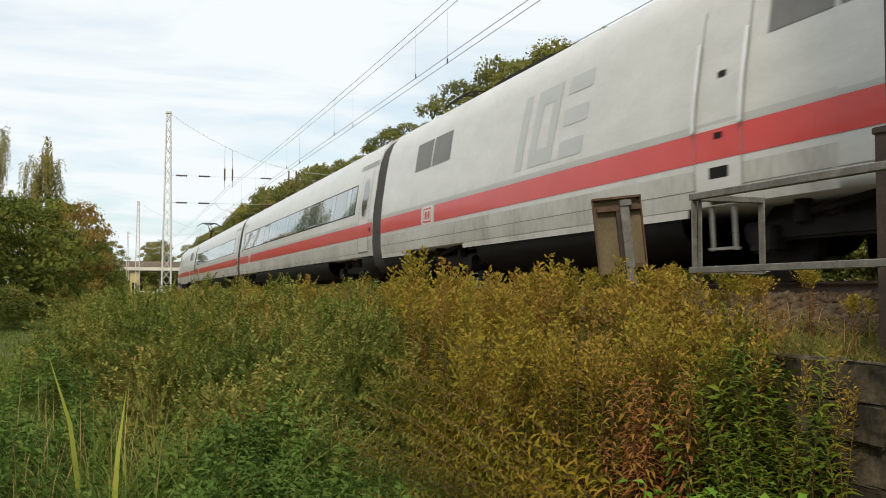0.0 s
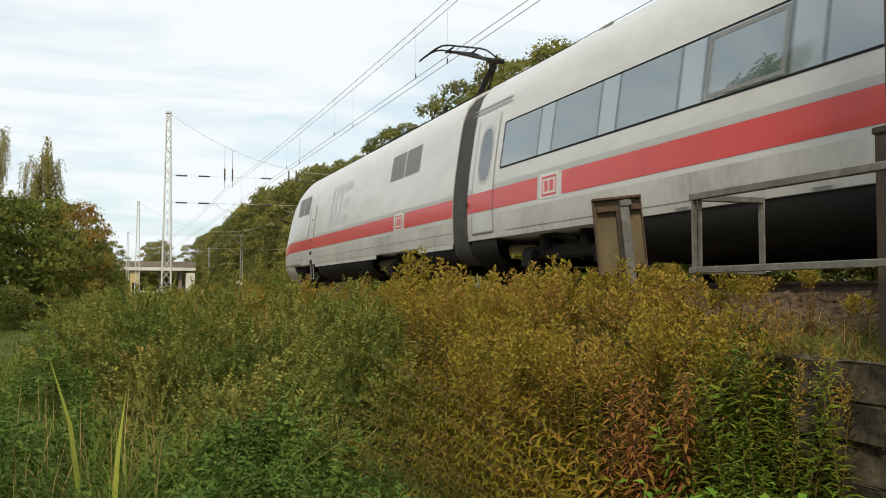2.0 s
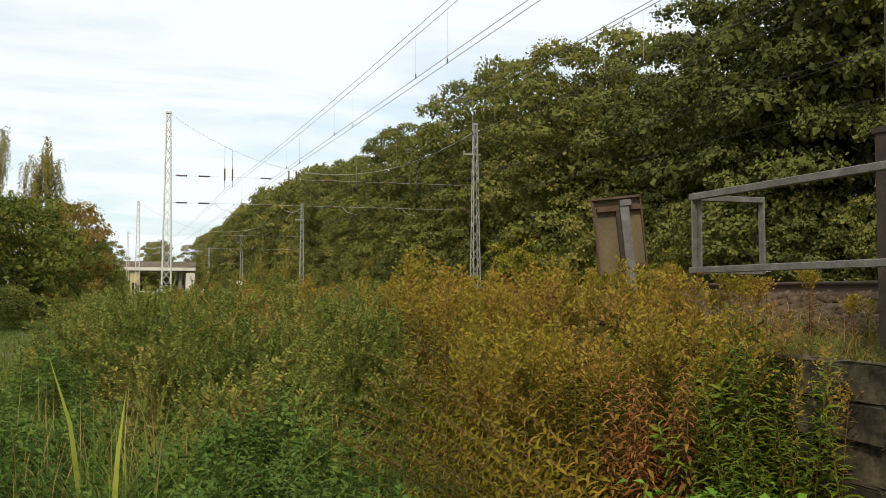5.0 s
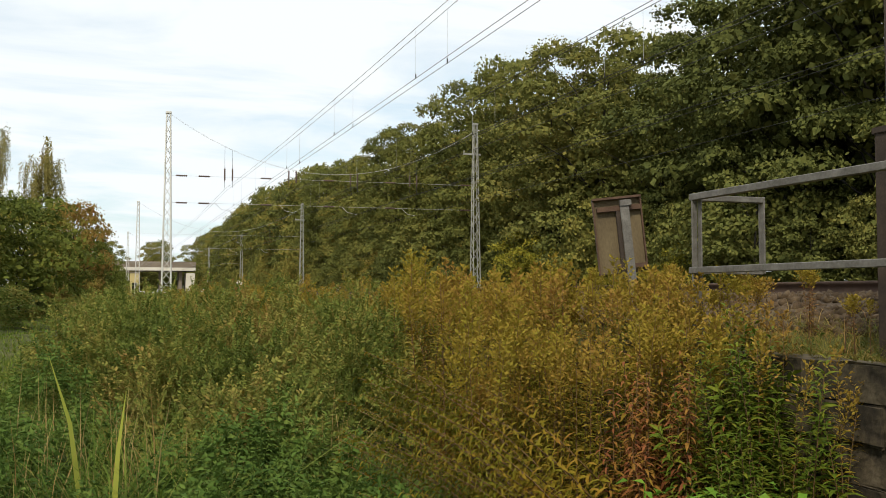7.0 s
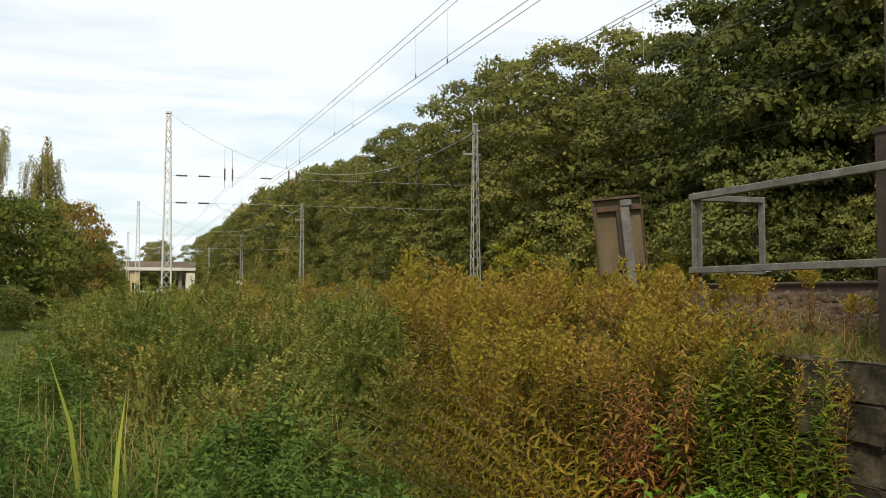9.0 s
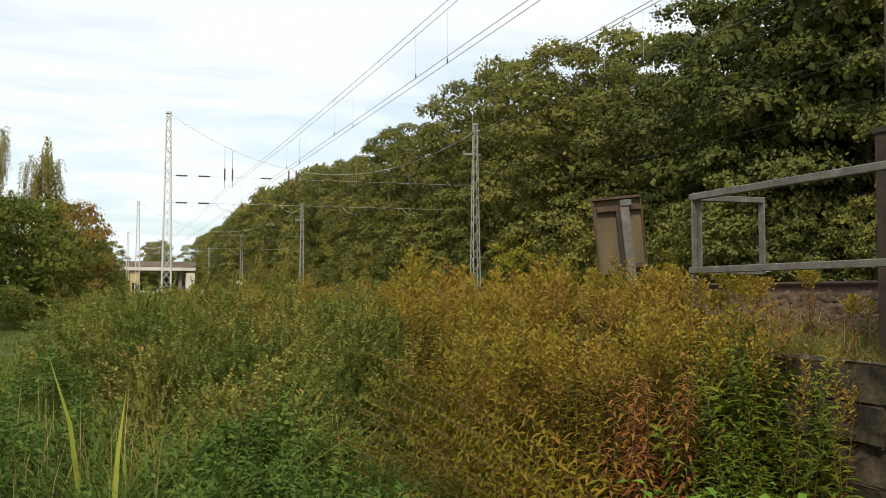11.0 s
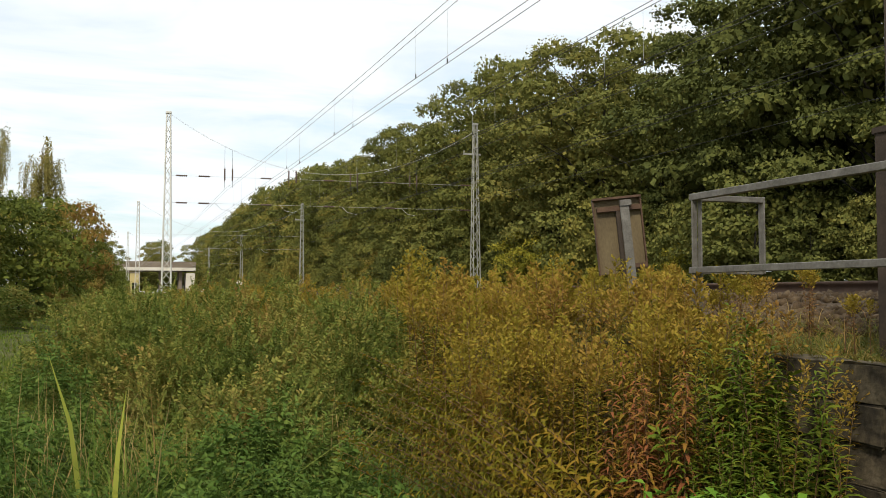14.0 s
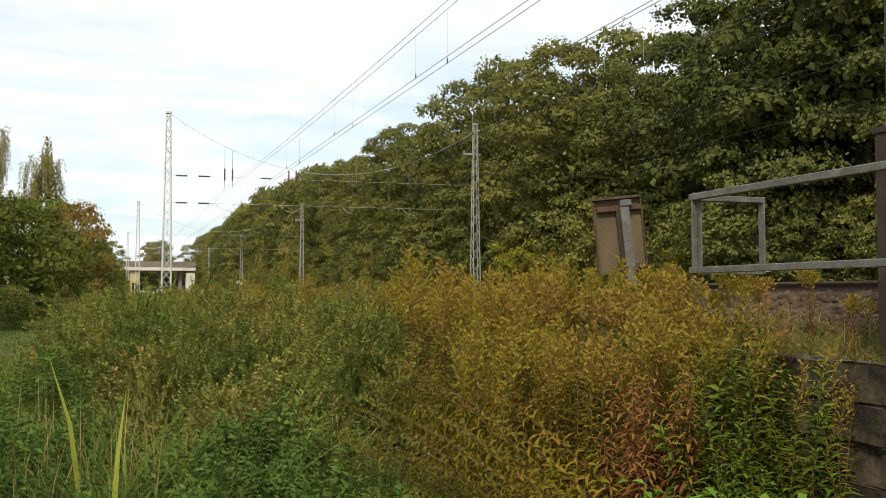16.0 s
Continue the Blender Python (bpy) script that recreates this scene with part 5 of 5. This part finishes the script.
def field_grass():
    # arching tussocks near the standpoint, short grass on the path, a few among the herbs
    v = tufts(120, -6, 5, 3.3, 6.0, 1.0, 1.45, 0.007, 0.012, 0.8, 3.4)
    v += tufts(56, 3, 24, 3.2, 4.6, 0.85, 1.2, 0.006, 0.012, 1.2, 3.6)
    v += tufts(60, -1, 8, 4.1, 5.4, 1.25, 1.65, 0.008, 0.013, 1.0, 3.2)
    v += tufts(30, 10, 17, 4.4, 5.4, 0.9, 1.35, 0.010, 0.018, 1.0, 3.2, 6, 12)
    for n, x0, x1, y0, y1, e, h0, h1, w0, w1 in ((26000, -9.0, 0.4, 13.0, 80.0, 1.5, 0.08, 0.24, 0.018, 0.045), (7000, -3.2, 0.0, 9.0, 24.0, 1.5, 0.10, 0.28, 0.008, 0.016)):
        x, y = wedge(n, x0, x1, y0, y1, e)
        v.append(blades(x, y, rng.uniform(h0, h1, n), rng.uniform(w0, w1, n), rng.uniform(0.3, 1.9, n)))
    tagged(new("grass", mesh_np("grass", *join(v), "grass")), "tall green grass growing among the weeds", "grass", kind="stuff")
    # two broad pale blades, and straw stalks standing above the tussocks
    x, y = np.array([-0.07, 0.03, 0.30]), np.array([4.5, 4.3, 4.7])
    v = [blades(x, y, np.array([1.78, 1.55, 1.3]), np.array([0.046, 0.042, 0.024]), np.array([0.42, 0.25, 1.2]), np.array([2.2, 1.2, 1.2]))]
    tagged(new("reed_leaves", mesh_np("reed_leaves", *join(v), "reed")), "broad pale green reed leaves among the grass", "grass", kind="stuff")
    v = []
    for n, a0, a1, d0, d1, h0, h1, b in ((22, -4.8, -2.6, 4.2, 5.4, 1.2, 1.65, 0.5), (34, -1.6, 3.5, 4.4, 5.6, 1.2, 1.70, 0.6), (170, -5.5, 8.0, 3.8, 5.6, 0.8, 1.3, 2.6), (60, 3, 14, 5.0, 7.0, 1.0, 1.5, 1.2)):
        x, y = fan(n, a0, a1, d0, d1)
        v.append(blades(x, y, rng.uniform(h0, h1, n), rng.uniform(0.005, 0.010, n), rng.uniform(0.0, b, n)))
    for n, x0, x1, y0, y1, h0, h1, b in ((120, 3.62, 5.2, 2.4, 8.0, 0.15, 0.38, 3.0), (14, 3.62, 4.2, 2.6, 5.5, 0.4, 0.6, 1.6), (300, -0.2, 3.5, 9.0, 24.0, 1.1, 1.6, 0.7)):
        x, y = wedge(n, x0, x1, y0, y1)
        v.append(blades(x, y, rng.uniform(h0, h1, n), rng.uniform(0.004, 0.008, n), rng.uniform(0.0, b, n)))
    # long straws leaning against the wall
    v.append(blades(np.array([2.98, 3.10, 3.14]), np.array([3.62, 3.05, 3.5]), np.array([1.35, 0.9, 1.1]), np.array([0.010, 0.012, 0.007]), np.array([1.3, 2.2, 1.8]), np.array([0.2, 0.5, -0.4])))
    tagged(new("dry_grass", mesh_np("dry_grass", *join(v), "dry_grass")), "straw-coloured dry grass stalks", "grass", kind="stuff")
    v = []
    for n, x0, x1, y0, y1, h0, h1 in ((9000, 3.6, 4.9, 2.2, 8.0, 0.10, 0.30), (1500, 4.6, 5.4, 1.8, 10.0, 0.06, 0.20)):
        x, y = wedge(n, x0, x1, y0, y1)
        v.append(blades(np.maximum(x, 3.64), y, rng.uniform(h0, h1, n), rng.uniform(0.003, 0.007, n), rng.uniform(1.2, 4.0, n)))
    # tufts hanging over the wall's edge
    for k in range(80):
        n = 18
        cy = rng.uniform(2.4, 6.0)
        v.append(blades(3.64 + np.abs(rng.normal(0, 0.03, n)), cy + rng.normal(0, 0.05, n), rng.uniform(0.22, 0.50, n), rng.uniform(0.005, 0.010, n), rng.uniform(1.5, 4.2, n), math.pi + rng.normal(0, 0.7, n)))
    tagged(new("bank_grass", mesh_np("bank_grass", *join(v), "bank_grass")), "short rough grass on the bank and over the wall's edge", "grass", kind="stuff")


field_grass()


def shoot_template(seed, n, length, wide, pairs=True, shape=LANCE, faces=LANCE_F):
    """A leafy shoot of unit length along x, its leaves in rows to both sides."""
    g = np.random.default_rng(seed)
    t = np.linspace(0.12, 1.0, n)
    side = np.where(np.arange(n) % 2 == 0, 1.0, -1.0)
    turn = (np.arange(n) // 2) * (1.57 if pairs else 0.0) + g.normal(0, 0.3, n)
    P = np.stack([t, g.normal(0, 0.01, n), g.normal(0, 0.01, n)], 1)
    D = np.stack([0.25 + 0.6 * t, side * np.cos(turn), side * np.sin(turn)], 1)
    L = length * g.uniform(0.75, 1.25, n) * (1.15 - 0.45 * t)
    lv = leaves(P, D, L, L * wide, shape, faces, np.tile((0.9, 0.0, 0.45), (n, 1)) + g.normal(0, 0.35, (n, 3)))
    return join([lv, tube([(-0.3, 0, 0), (0.5, 0, 0.01), (1.0, 0, 0)], [0.016, 0.012, 0.005], 3)])


def oriented(template, points, direction, scales):
    v, f = template
    n = len(points)
    up = rng.normal(0, 0.5, (n, 3)) + (0, 0, 1.0)
    V = np.einsum("nij,nkj->nki", rot_from(direction, up), v[None] * np.asarray(scales)[:, None, None]) + points[:, None, :]
    F = f[None] + (np.arange(n) * len(v))[:, None, None]
    return V.reshape(-1, 3), F.reshape(-1, 4)


def mound(cx, cy, r, h, n, templates, s0, s1, upright=0.5):
    """Shoots over a lumpy mound of radius r and height h."""
    out = []
    ph = rng.uniform(0, 6.28, 4)
    for tm in templates:
        k = n // len(templates)
        d = rng.normal(size=(k, 3)); d[:, 2] = np.abs(d[:, 2]) * 1.2 + 0.02; d /= np.linalg.norm(d, axis=1, keepdims=True)
        a = np.arctan2(d[:, 1], d[:, 0])
        lump = 1 + 0.16 * np.sin(3 * a + ph[0]) + 0.13 * np.sin(5 * a + 4 * d[:, 2] + ph[1]) + 0.10 * np.sin(9 * d[:, 2] + 2 * a + ph[2])
        rad = lump * rng.uniform(0.80, 1.0, k)
        x, y = cx + d[:, 0] * r * rad, cy + d[:, 1] * r * rad
        base = height(x, y)
        p = np.stack([x, y, base + d[:, 2] ** 0.8 * (h - float(height(cx, cy))) * rad], 1)
        out.append(oriented(tm, p, d * 0.8 + rng.normal(0, 0.35, (k, 3)) + (0, 0, upright), rng.uniform(s0, s1, k)))
    return out


def field_herbs():
    nettle = [shoot_template(300 + i, 11, 0.36, w) for i, w in enumerate((0.26, 0.34, 0.42))]
    out = []
    # low lush mounds round the standpoint: bearing, distance, top height, radius
    for a, d, h, r in ((-6.5, 3.9, 0.62, 0.42), (-5.5, 4.8, 0.76, 0.40), (-4.0, 3.6, 0.50, 0.36), (-6.8, 5.6, 0.80, 0.40), (-2.8, 7.6, 0.98, 0.36), (3.0, 3.7, 0.50, 0.32),
                       (6.5, 3.9, 0.58, 0.36), (9.5, 4.1, 0.62, 0.36), (7.5, 4.8, 0.76, 0.30), (12.0, 3.8, 0.52, 0.36), (15.0, 4.0, 0.52, 0.32), (10.0, 5.0, 0.80, 0.28), (-1.5, 4.4, 0.52, 0.34),
                       (18.0, 3.8, 0.46, 0.34), (21.0, 4.0, 0.42, 0.30), (4.5, 4.6, 0.62, 0.28), (0.5, 3.5, 0.46, 0.35), (24.5, 3.9, 0.38, 0.28), (-1.0, 5.6, 0.70, 0.34), (14.0, 4.9, 0.56, 0.26), (17.5, 4.5, 0.46, 0.30), (5.0, 3.4, 0.46, 0.34), (13.5, 3.4, 0.44, 0.34), (20.0, 3.5, 0.38, 0.30)):
        x, y = spot(a, d)
        out += mound(x, y, r, h, 430, nettle, 0.08, 0.16, 0.7)
    x, y = wedge(150, 3.64, 4.6, 2.6, 7.5)
    out.append(oriented(nettle[1], np.stack([x, y, height(x, y)], 1), rng.normal(0, 0.5, (150, 3)) + (0, 0, 1), rng.uniform(0.06, 0.14, 150)))
    tagged(new("herbs", mesh_np("herbs", *join(out), "herb")), "lush green low herbs and nettles in the field", "weeds", kind="stuff")


field_herbs()


def brambles():
    cane = [shoot_template(320 + i, 17, 0.20, w, False, DIAMOND, DIAMOND_F) for i, w in enumerate((0.46, 0.54, 0.62))]
    near, far = [], []
    # bearing, distance, top height, radius
    for a, d, h, r in ((-0.6, 11.5, 1.28, 0.7), (1.6, 9.0, 1.14, 0.5), (4.4, 11.0, 1.32, 0.8), (8.2, 13.0, 1.40, 0.9), (3.0, 7.2, 0.92, 0.42), (6.4, 7.4, 1.06, 0.48), (9.8, 7.8, 1.14, 0.50), (12.6, 9.8, 1.24, 0.65),
                       (9.2, 6.0, 0.88, 0.40), (11.6, 6.8, 0.98, 0.36), (6.0, 5.9, 0.74, 0.34), (14.6, 8.8, 1.10, 0.42), (17.2, 9.4, 1.20, 0.5), (-2.2, 9.6, 1.05, 0.45), (7.4, 9.6, 1.20, 0.55),
                       (14.4, 11.4, 1.34, 0.8), (11.0, 12.0, 1.38, 0.8), (1.4, 14.5, 1.32, 0.9), (4.8, 16.0, 1.40, 1.1), (17.6, 7.6, 0.92, 0.26)):
        x, y = spot(a, d)
        near += mound(x, y, r, h, int(1050 * r ** 1.2 * (1.0 if d < 10 else 0.6)), cane, 0.10 + 0.005 * d, 0.17 + 0.010 * d, 0.25)
    big = shoot_template(330, 12, 0.34, 0.55, False, DIAMOND, DIAMOND_F)
    for k in range(120):
        y = 16.0 + 46.0 * rng.random() ** 1.5
        x = rng.uniform(1.0 - 0.045 * y, 4.2)
        far += mound(x, y, rng.uniform(0.7, 1.3), rng.uniform(0.95, 1.36), 90, [big], 0.16, 0.36, 0.4)
    tagged(new("bramble_thicket", mesh_np("bramble_thicket", *join(near), "bramble")), "dull green bramble thicket in the field", "brambles", kind="stuff")
    tagged(new("far_thicket", mesh_np("far_thicket", *join(far), "bramble")), "olive weeds and brambles along the bank further off", "brambles", kind="stuff")


brambles()


# ---- goldenrod ----
# a narrow leaf along x in three lengths: rising a little, then hanging
HANG = np.array([(0, 0.12, 0), (0, -0.12, 0), (0.33, 0.5, 0.05), (0.33, -0.5, 0.05), (0.68, 0.36, -0.06), (0.68, -0.36, -0.06), (0.98, 0.03, -0.30), (0.98, -0.03, -0.30)], float)
HANG_F = np.array([(0, 1, 3, 2), (2, 3, 5, 4), (4, 5, 7, 6)])


def rod_plant(g, h, lean, plume=True, leaf_n=64, leaf_len=0.10, rise=0.55):
    """Stem, leaves and plume of one goldenrod plant, as three (corners, faces) sets."""
    bend = np.array((math.cos(lean[0]), math.sin(lean[0]))) * lean[1]
    path = lambda t: np.stack([bend[0] * t ** 1.5 * h, bend[1] * t ** 1.5 * h, h * t * (1 - 0.40 * lean[1] * t)], -1)
    ts = np.linspace(0, 1, 7)
    st = tube(path(ts), list(0.0052 * (1.15 - 0.9 * ts)), 4)
    top = 0.90 if plume else 1.0
    t = np.linspace(0.16, top, leaf_n) + g.normal(0, 0.004, leaf_n)
    a = np.arange(leaf_n) * 2.39996 + g.normal(0, 0.2, leaf_n)
    P = path(t)
    along = path(t + 0.02) - P; along /= np.linalg.norm(along, axis=1, keepdims=True)
    D = np.stack([np.cos(a), np.sin(a), np.zeros(leaf_n)], 1)
    D = D - along * np.sum(D * along, axis=1, keepdims=True)
    D = D / np.linalg.norm(D, axis=1, keepdims=True) + along * (rise * (0.3 + 0.9 * t))[:, None] + (0, 0, -0.12)
    L = leaf_len * g.uniform(0.8, 1.2, leaf_n) * (1.12 - 0.62 * t ** 1.6)
    lv = leaves(P, D, L, L * g.uniform(0.18, 0.26, leaf_n), HANG, HANG_F, along + g.normal(0, 0.15, (leaf_n, 3)))
    if not plume:
        return st, lv, None
    PP, DD, LL = [], [], []
    for i in range(16):
        u = 0.80 + 0.22 * i / 15
        c = path(np.array([u]))[0]
        b = i * 2.4 + g.uniform(0, 0.6)
        ln = 0.085 * (1.05 - (u - 0.80) / 0.225) * g.uniform(0.6, 1.25) + 0.012
        k = 9
        s = np.linspace(0.05, 1, k)
        out = np.stack([math.cos(b) * s * ln, math.sin(b) * s * ln, 1.1 * ln * s], 1)
        PP.append(c + out + g.normal(0, 0.005, (k, 3)))
        DD.append(np.stack([math.cos(b) + g.normal(0, 0.6, k), math.sin(b) + g.normal(0, 0.6, k), g.uniform(0.3, 1.5, k)], 1))
        LL.append(g.uniform(0.016, 0.034, k))
    PP, DD, LL = np.concatenate(PP), np.concatenate(DD), np.concatenate(LL)
    pl = leaves(PP, DD, LL, LL * 0.5, DIAMOND, DIAMOND_F, g.normal(0, 1, (len(PP), 3)) + (0, 0, 0.5))
    return st, lv, pl


def rod_clump(seed, count, spread, h0, h1, lean_max, leaf_mat, plume=True, away=None, leaf_n=64, leaf_len=0.10, rise=0.55):
    g = np.random.default_rng(seed)
    S, L, P = [], [], []
    for i in range(count):
        off = np.array((*(g.normal(0, spread, 2)), 0.0))
        lean = (g.uniform(0, 6.28) if away is None else away + g.normal(0, 0.22), abs(g.normal(0, lean_max)) if away is None else lean_max * g.uniform(0.75, 1.15))
        st, lv, pl = rod_plant(g, g.uniform(h0, h1), lean, plume, leaf_n, leaf_len, rise)
        S.append((st[0] + off, st[1])); L.append((lv[0] + off, lv[1]))
        if pl:
            P.append((pl[0] + off, pl[1]))
    ms = [("stem", mesh_np("stem", *join(S), "stem")), ("foliage", mesh_np("foliage", *join(L), leaf_mat))]
    if P:
        ms.append(("plume", mesh_np("plume", *join(P), "plume")))
    return ms


def rod_thing(meshes, label):
    thing = tagged(new("goldenrod_clump"), label, "goldenrod", "goldenrod stand")
    for name, me in meshes:
        tagged(part(name, me, "", thing), kind="stuff")
    return thing


SWAY = []


def goldenrods():
    r = random.Random(21)
    kinds = {
        "tall": ([rod_clump(100 + i, 5, 0.10, 1.25, 1.5, 0.10, "rod_leaf", leaf_n=84, leaf_len=0.092) for i in range(6)], "tall goldenrod clump with faded ochre plumes and yellowing leaves"),
        "red": ([rod_clump(130 + i, 5, 0.09, 0.95, 1.3, 0.12, "rod_red", plume=False, leaf_n=84, leaf_len=0.105, rise=0.1) for i in range(2)], "goldenrod clump with rust-red withered leaves"),
        "green": ([rod_clump(140 + i, 5, 0.10, 0.95, 1.3, 0.14, "rod_green", plume=False, leaf_n=80, leaf_len=0.125) for i in range(3)], "fresh green goldenrod clump beside the concrete wall"),
        "arch": ([rod_clump(150 + i, 2, 0.06, 1.25, 1.5, 0.74, "rod_leaf", plume=False, away=radians(160), leaf_n=120, leaf_len=0.10, rise=0.35) for i in range(3)], "goldenrod stems bent over with comb-like yellow leaves"),
        "small": ([rod_clump(160 + i, 4, 0.06, 0.40, 0.66, 0.14, "rod_red" if i else "rod_leaf", leaf_n=36, leaf_len=0.06) for i in range(2)], "short goldenrod clump turning brown on the bank"),
    }
    tall_h = {"tall": 1.45, "red": 1.2, "green": 1.2, "small": 0.6, "arch": 1.0}
    put = {k: planter([rod_thing(m, label) for m in ms], r) for k, (ms, label) in kinds.items()}
    count = dict.fromkeys(kinds, 0)

    def grow(kind, x, y, top=None, s=1.0, turn=None, sway=0.0):
        ms = kinds[kind][0]
        i = count[kind] % len(ms)
        count[kind] += 1
        z = float(height(x, y)) - 0.03
        if top is not None:
            s = max(0.35, (top - z) / tall_h[kind])
        ob = put[kind](i, x, y, (s, s, s), z, turn)
        if sway:
            SWAY.append((ob, ob.matrix_basis.copy(), sway, r.uniform(0, 6.28)))

    # the main stand, taller towards the bank
    for k in range(104):
        f = (k / 104) ** 1.15
        d = 5.2 + f * 7.2
        a = r.uniform(21.0 - 6.0 * f, 36.0 - 1.0 * f)
        x, y = spot(a, d)
        if x > 3.3 and y < 6.4:
            continue
        edge = min(1.0, (a - 14.0) / 8.0)
        top = r.uniform(1.20, 1.46) * (0.85 + 0.15 * edge) if d < 6.0 else r.uniform(1.48, 1.74)
        grow("tall", x, y, top, sway=0.9 if d < 9 else 0.0)
    for a, d, top in ((19.4, 8.4, 1.86), (20.2, 8.8, 1.84), (18.6, 8.8, 1.80), (29.2, 6.9, 1.70), (30.4, 7.0, 1.72), (31.0, 6.7, 1.70), (33.4, 6.8, 1.67), (34.2, 6.6, 1.64), (27.2, 7.2, 1.66), (32.2, 6.4, 1.66), (33.0, 6.2, 1.62), (31.6, 6.9, 1.70), (33.8, 6.0, 1.60), (35.0, 6.0, 1.58), (32.6, 5.8, 1.56)):
        x, y = spot(a, d)
        grow("tall", x, y, top, sway=0.9)
    # further along the bank
    for k in range(52):
        y = 12.5 + (k / 52) ** 1.3 * 34
        grow("tall", r.uniform(2.4, 5.2), y, r.uniform(1.55, 1.80))
    for k in range(34):
        x, y = spot(r.uniform(2.5, 15.5), r.uniform(12.5, 24.0))
        grow("tall", x, y, r.uniform(1.44, 1.62))
    # the near group: rust-red low leaves, yellow-green tops
    for a, d, top in ((31.0, 4.5, 1.10), (32.2, 4.3, 1.06), (33.6, 4.4, 1.14), (34.4, 4.6, 1.16), (32.4, 4.75, 1.22), (33.8, 4.9, 1.24)):
        grow("red", *spot(a, d), top, sway=0.7)
    for a, d, top in ((29.8, 4.95, 1.36), (31.6, 5.0, 1.42), (33.0, 4.95, 1.38), (28.2, 5.1, 1.30), (26.4, 5.0, 1.16), (34.6, 5.0, 1.34), (24.6, 5.1, 1.08), (23.0, 5.2, 0.98)):
        grow("tall", *spot(a, d), top, sway=0.9)
    for a, d, top in ((36.4, 4.35, 1.08), (37.4, 4.5, 1.22), (38.6, 4.6, 1.26), (36.8, 4.9, 1.34), (38.2, 5.0, 1.36), (39.4, 4.5, 1.16), (40.0, 4.35, 1.04), (37.8, 4.15, 0.92), (39.2, 4.1, 0.86),
                      (39.8, 4.8, 1.26), (37.0, 5.2, 1.40), (38.8, 4.85, 1.30), (36.0, 4.0, 0.78)):
        x, y = spot(a, d)
        grow("green", min(x, 3.28), y, top, sway=0.7)
    for a, d, top in ((37.2, 5.0, 1.44), (38.8, 5.1, 1.42), (40.0, 4.7, 1.24), (36.2, 5.2, 1.48)):
        x, y = spot(a, d)
        grow("tall", min(x, 3.3), y, top, sway=0.8)
    # stems bent over towards the field
    for a, d, s in ((31.6, 4.0, 0.80), (30.2, 4.1, 0.90), (32.6, 4.2, 1.0), (28.6, 4.1, 0.74), (31.0, 4.4, 1.08), (28.6, 4.5, 0.98), (27.0, 4.0, 0.64), (29.6, 4.7, 1.12), (27.0, 4.8, 1.0), (33.6, 3.95, 0.78),
                    (26.0, 4.4, 0.80), (27.6, 5.1, 1.1), (25.0, 4.9, 0.92), (24.0, 4.6, 0.78), (33.0, 4.5, 1.1), (30.6, 3.75, 0.86), (29.0, 3.85, 0.92), (32.0, 3.7, 0.80), (27.4, 3.8, 0.84), (25.6, 3.9, 0.80), (31.4, 3.9, 1.0), (28.0, 3.65, 0.70)):
        grow("arch", *spot(a, d), None, s, r.uniform(-12, 14), 0.5)
    # short plants on the bank
    for x, y in ((3.78, 5.0), (3.92, 5.3), (4.05, 5.05), (4.3, 5.5), (3.75, 5.6), (4.6, 5.2), (4.9, 4.6), (4.15, 4.3), (4.0, 6.1), (4.5, 6.3)):
        grow("small", x, y, None, r.uniform(0.65, 1.0))


goldenrods()


def bright_leaves():
    """Broad bright green leaves low before the wall."""
    g = np.random.default_rng(77)
    out = []
    for a, d in ((33.2, 3.75), (35.0, 3.8), (36.6, 3.75), (34.2, 3.6), (37.8, 3.8), (38.8, 3.7), (32.0, 3.65), (39.8, 3.85), (36.0, 3.55), (41.0, 3.8)):
        cx, cy = spot(a, d)
        n = 30
        b = g.uniform(0, 6.28, n)
        P = np.stack([cx + 0.16 * np.cos(b) * g.random(n), cy + 0.16 * np.sin(b) * g.random(n), float(height(cx, cy)) + g.uniform(0.36, 0.70, n)], 1)
        L = g.uniform(0.045, 0.08, n)
        out.append(leaves(P, np.stack([np.cos(b), np.sin(b), g.uniform(-0.3, 0.5, n)], 1), L, L * 0.5))
        for k in range(6):
            out.append(tube([(cx, cy, float(height(cx, cy))), (P[k, 0], P[k, 1], P[k, 2])], [0.004, 0.003], 3))
    tagged(new("broad_leaved_weeds", mesh_np("broad_leaved_weeds", *join(out), "bright_leaf")), "bright green broad-leaved weeds before the wall", "weeds", kind="stuff")


bright_leaves()


# ---- movement ----
def motions():
    walk(front, train_rows(0.0, 180))
    walk(coach_a, train_rows(CAR / 2, 0))
    walk(coach_b, train_rows(CAR * 1.5, 0))
    walk(rear, train_rows(CAR * 2, 0))
    # the weeds nod a little in the wind
    for ob, m, amount, phase in SWAY:
        rows = []
        for i in range(17):
            a = amount * math.sin(phase + i * 1.9) + 0.5 * amount * math.sin(2.1 * phase + i * 0.83)
            b = amount * math.cos(1.7 * phase + i * 1.6)
            rows.append((float(i), Matrix.Translation(m.translation) @ pose(0, 0, 0, a, b, 0) @ m.to_3x3().to_4x4()))
        walk(ob, rows)


motions()
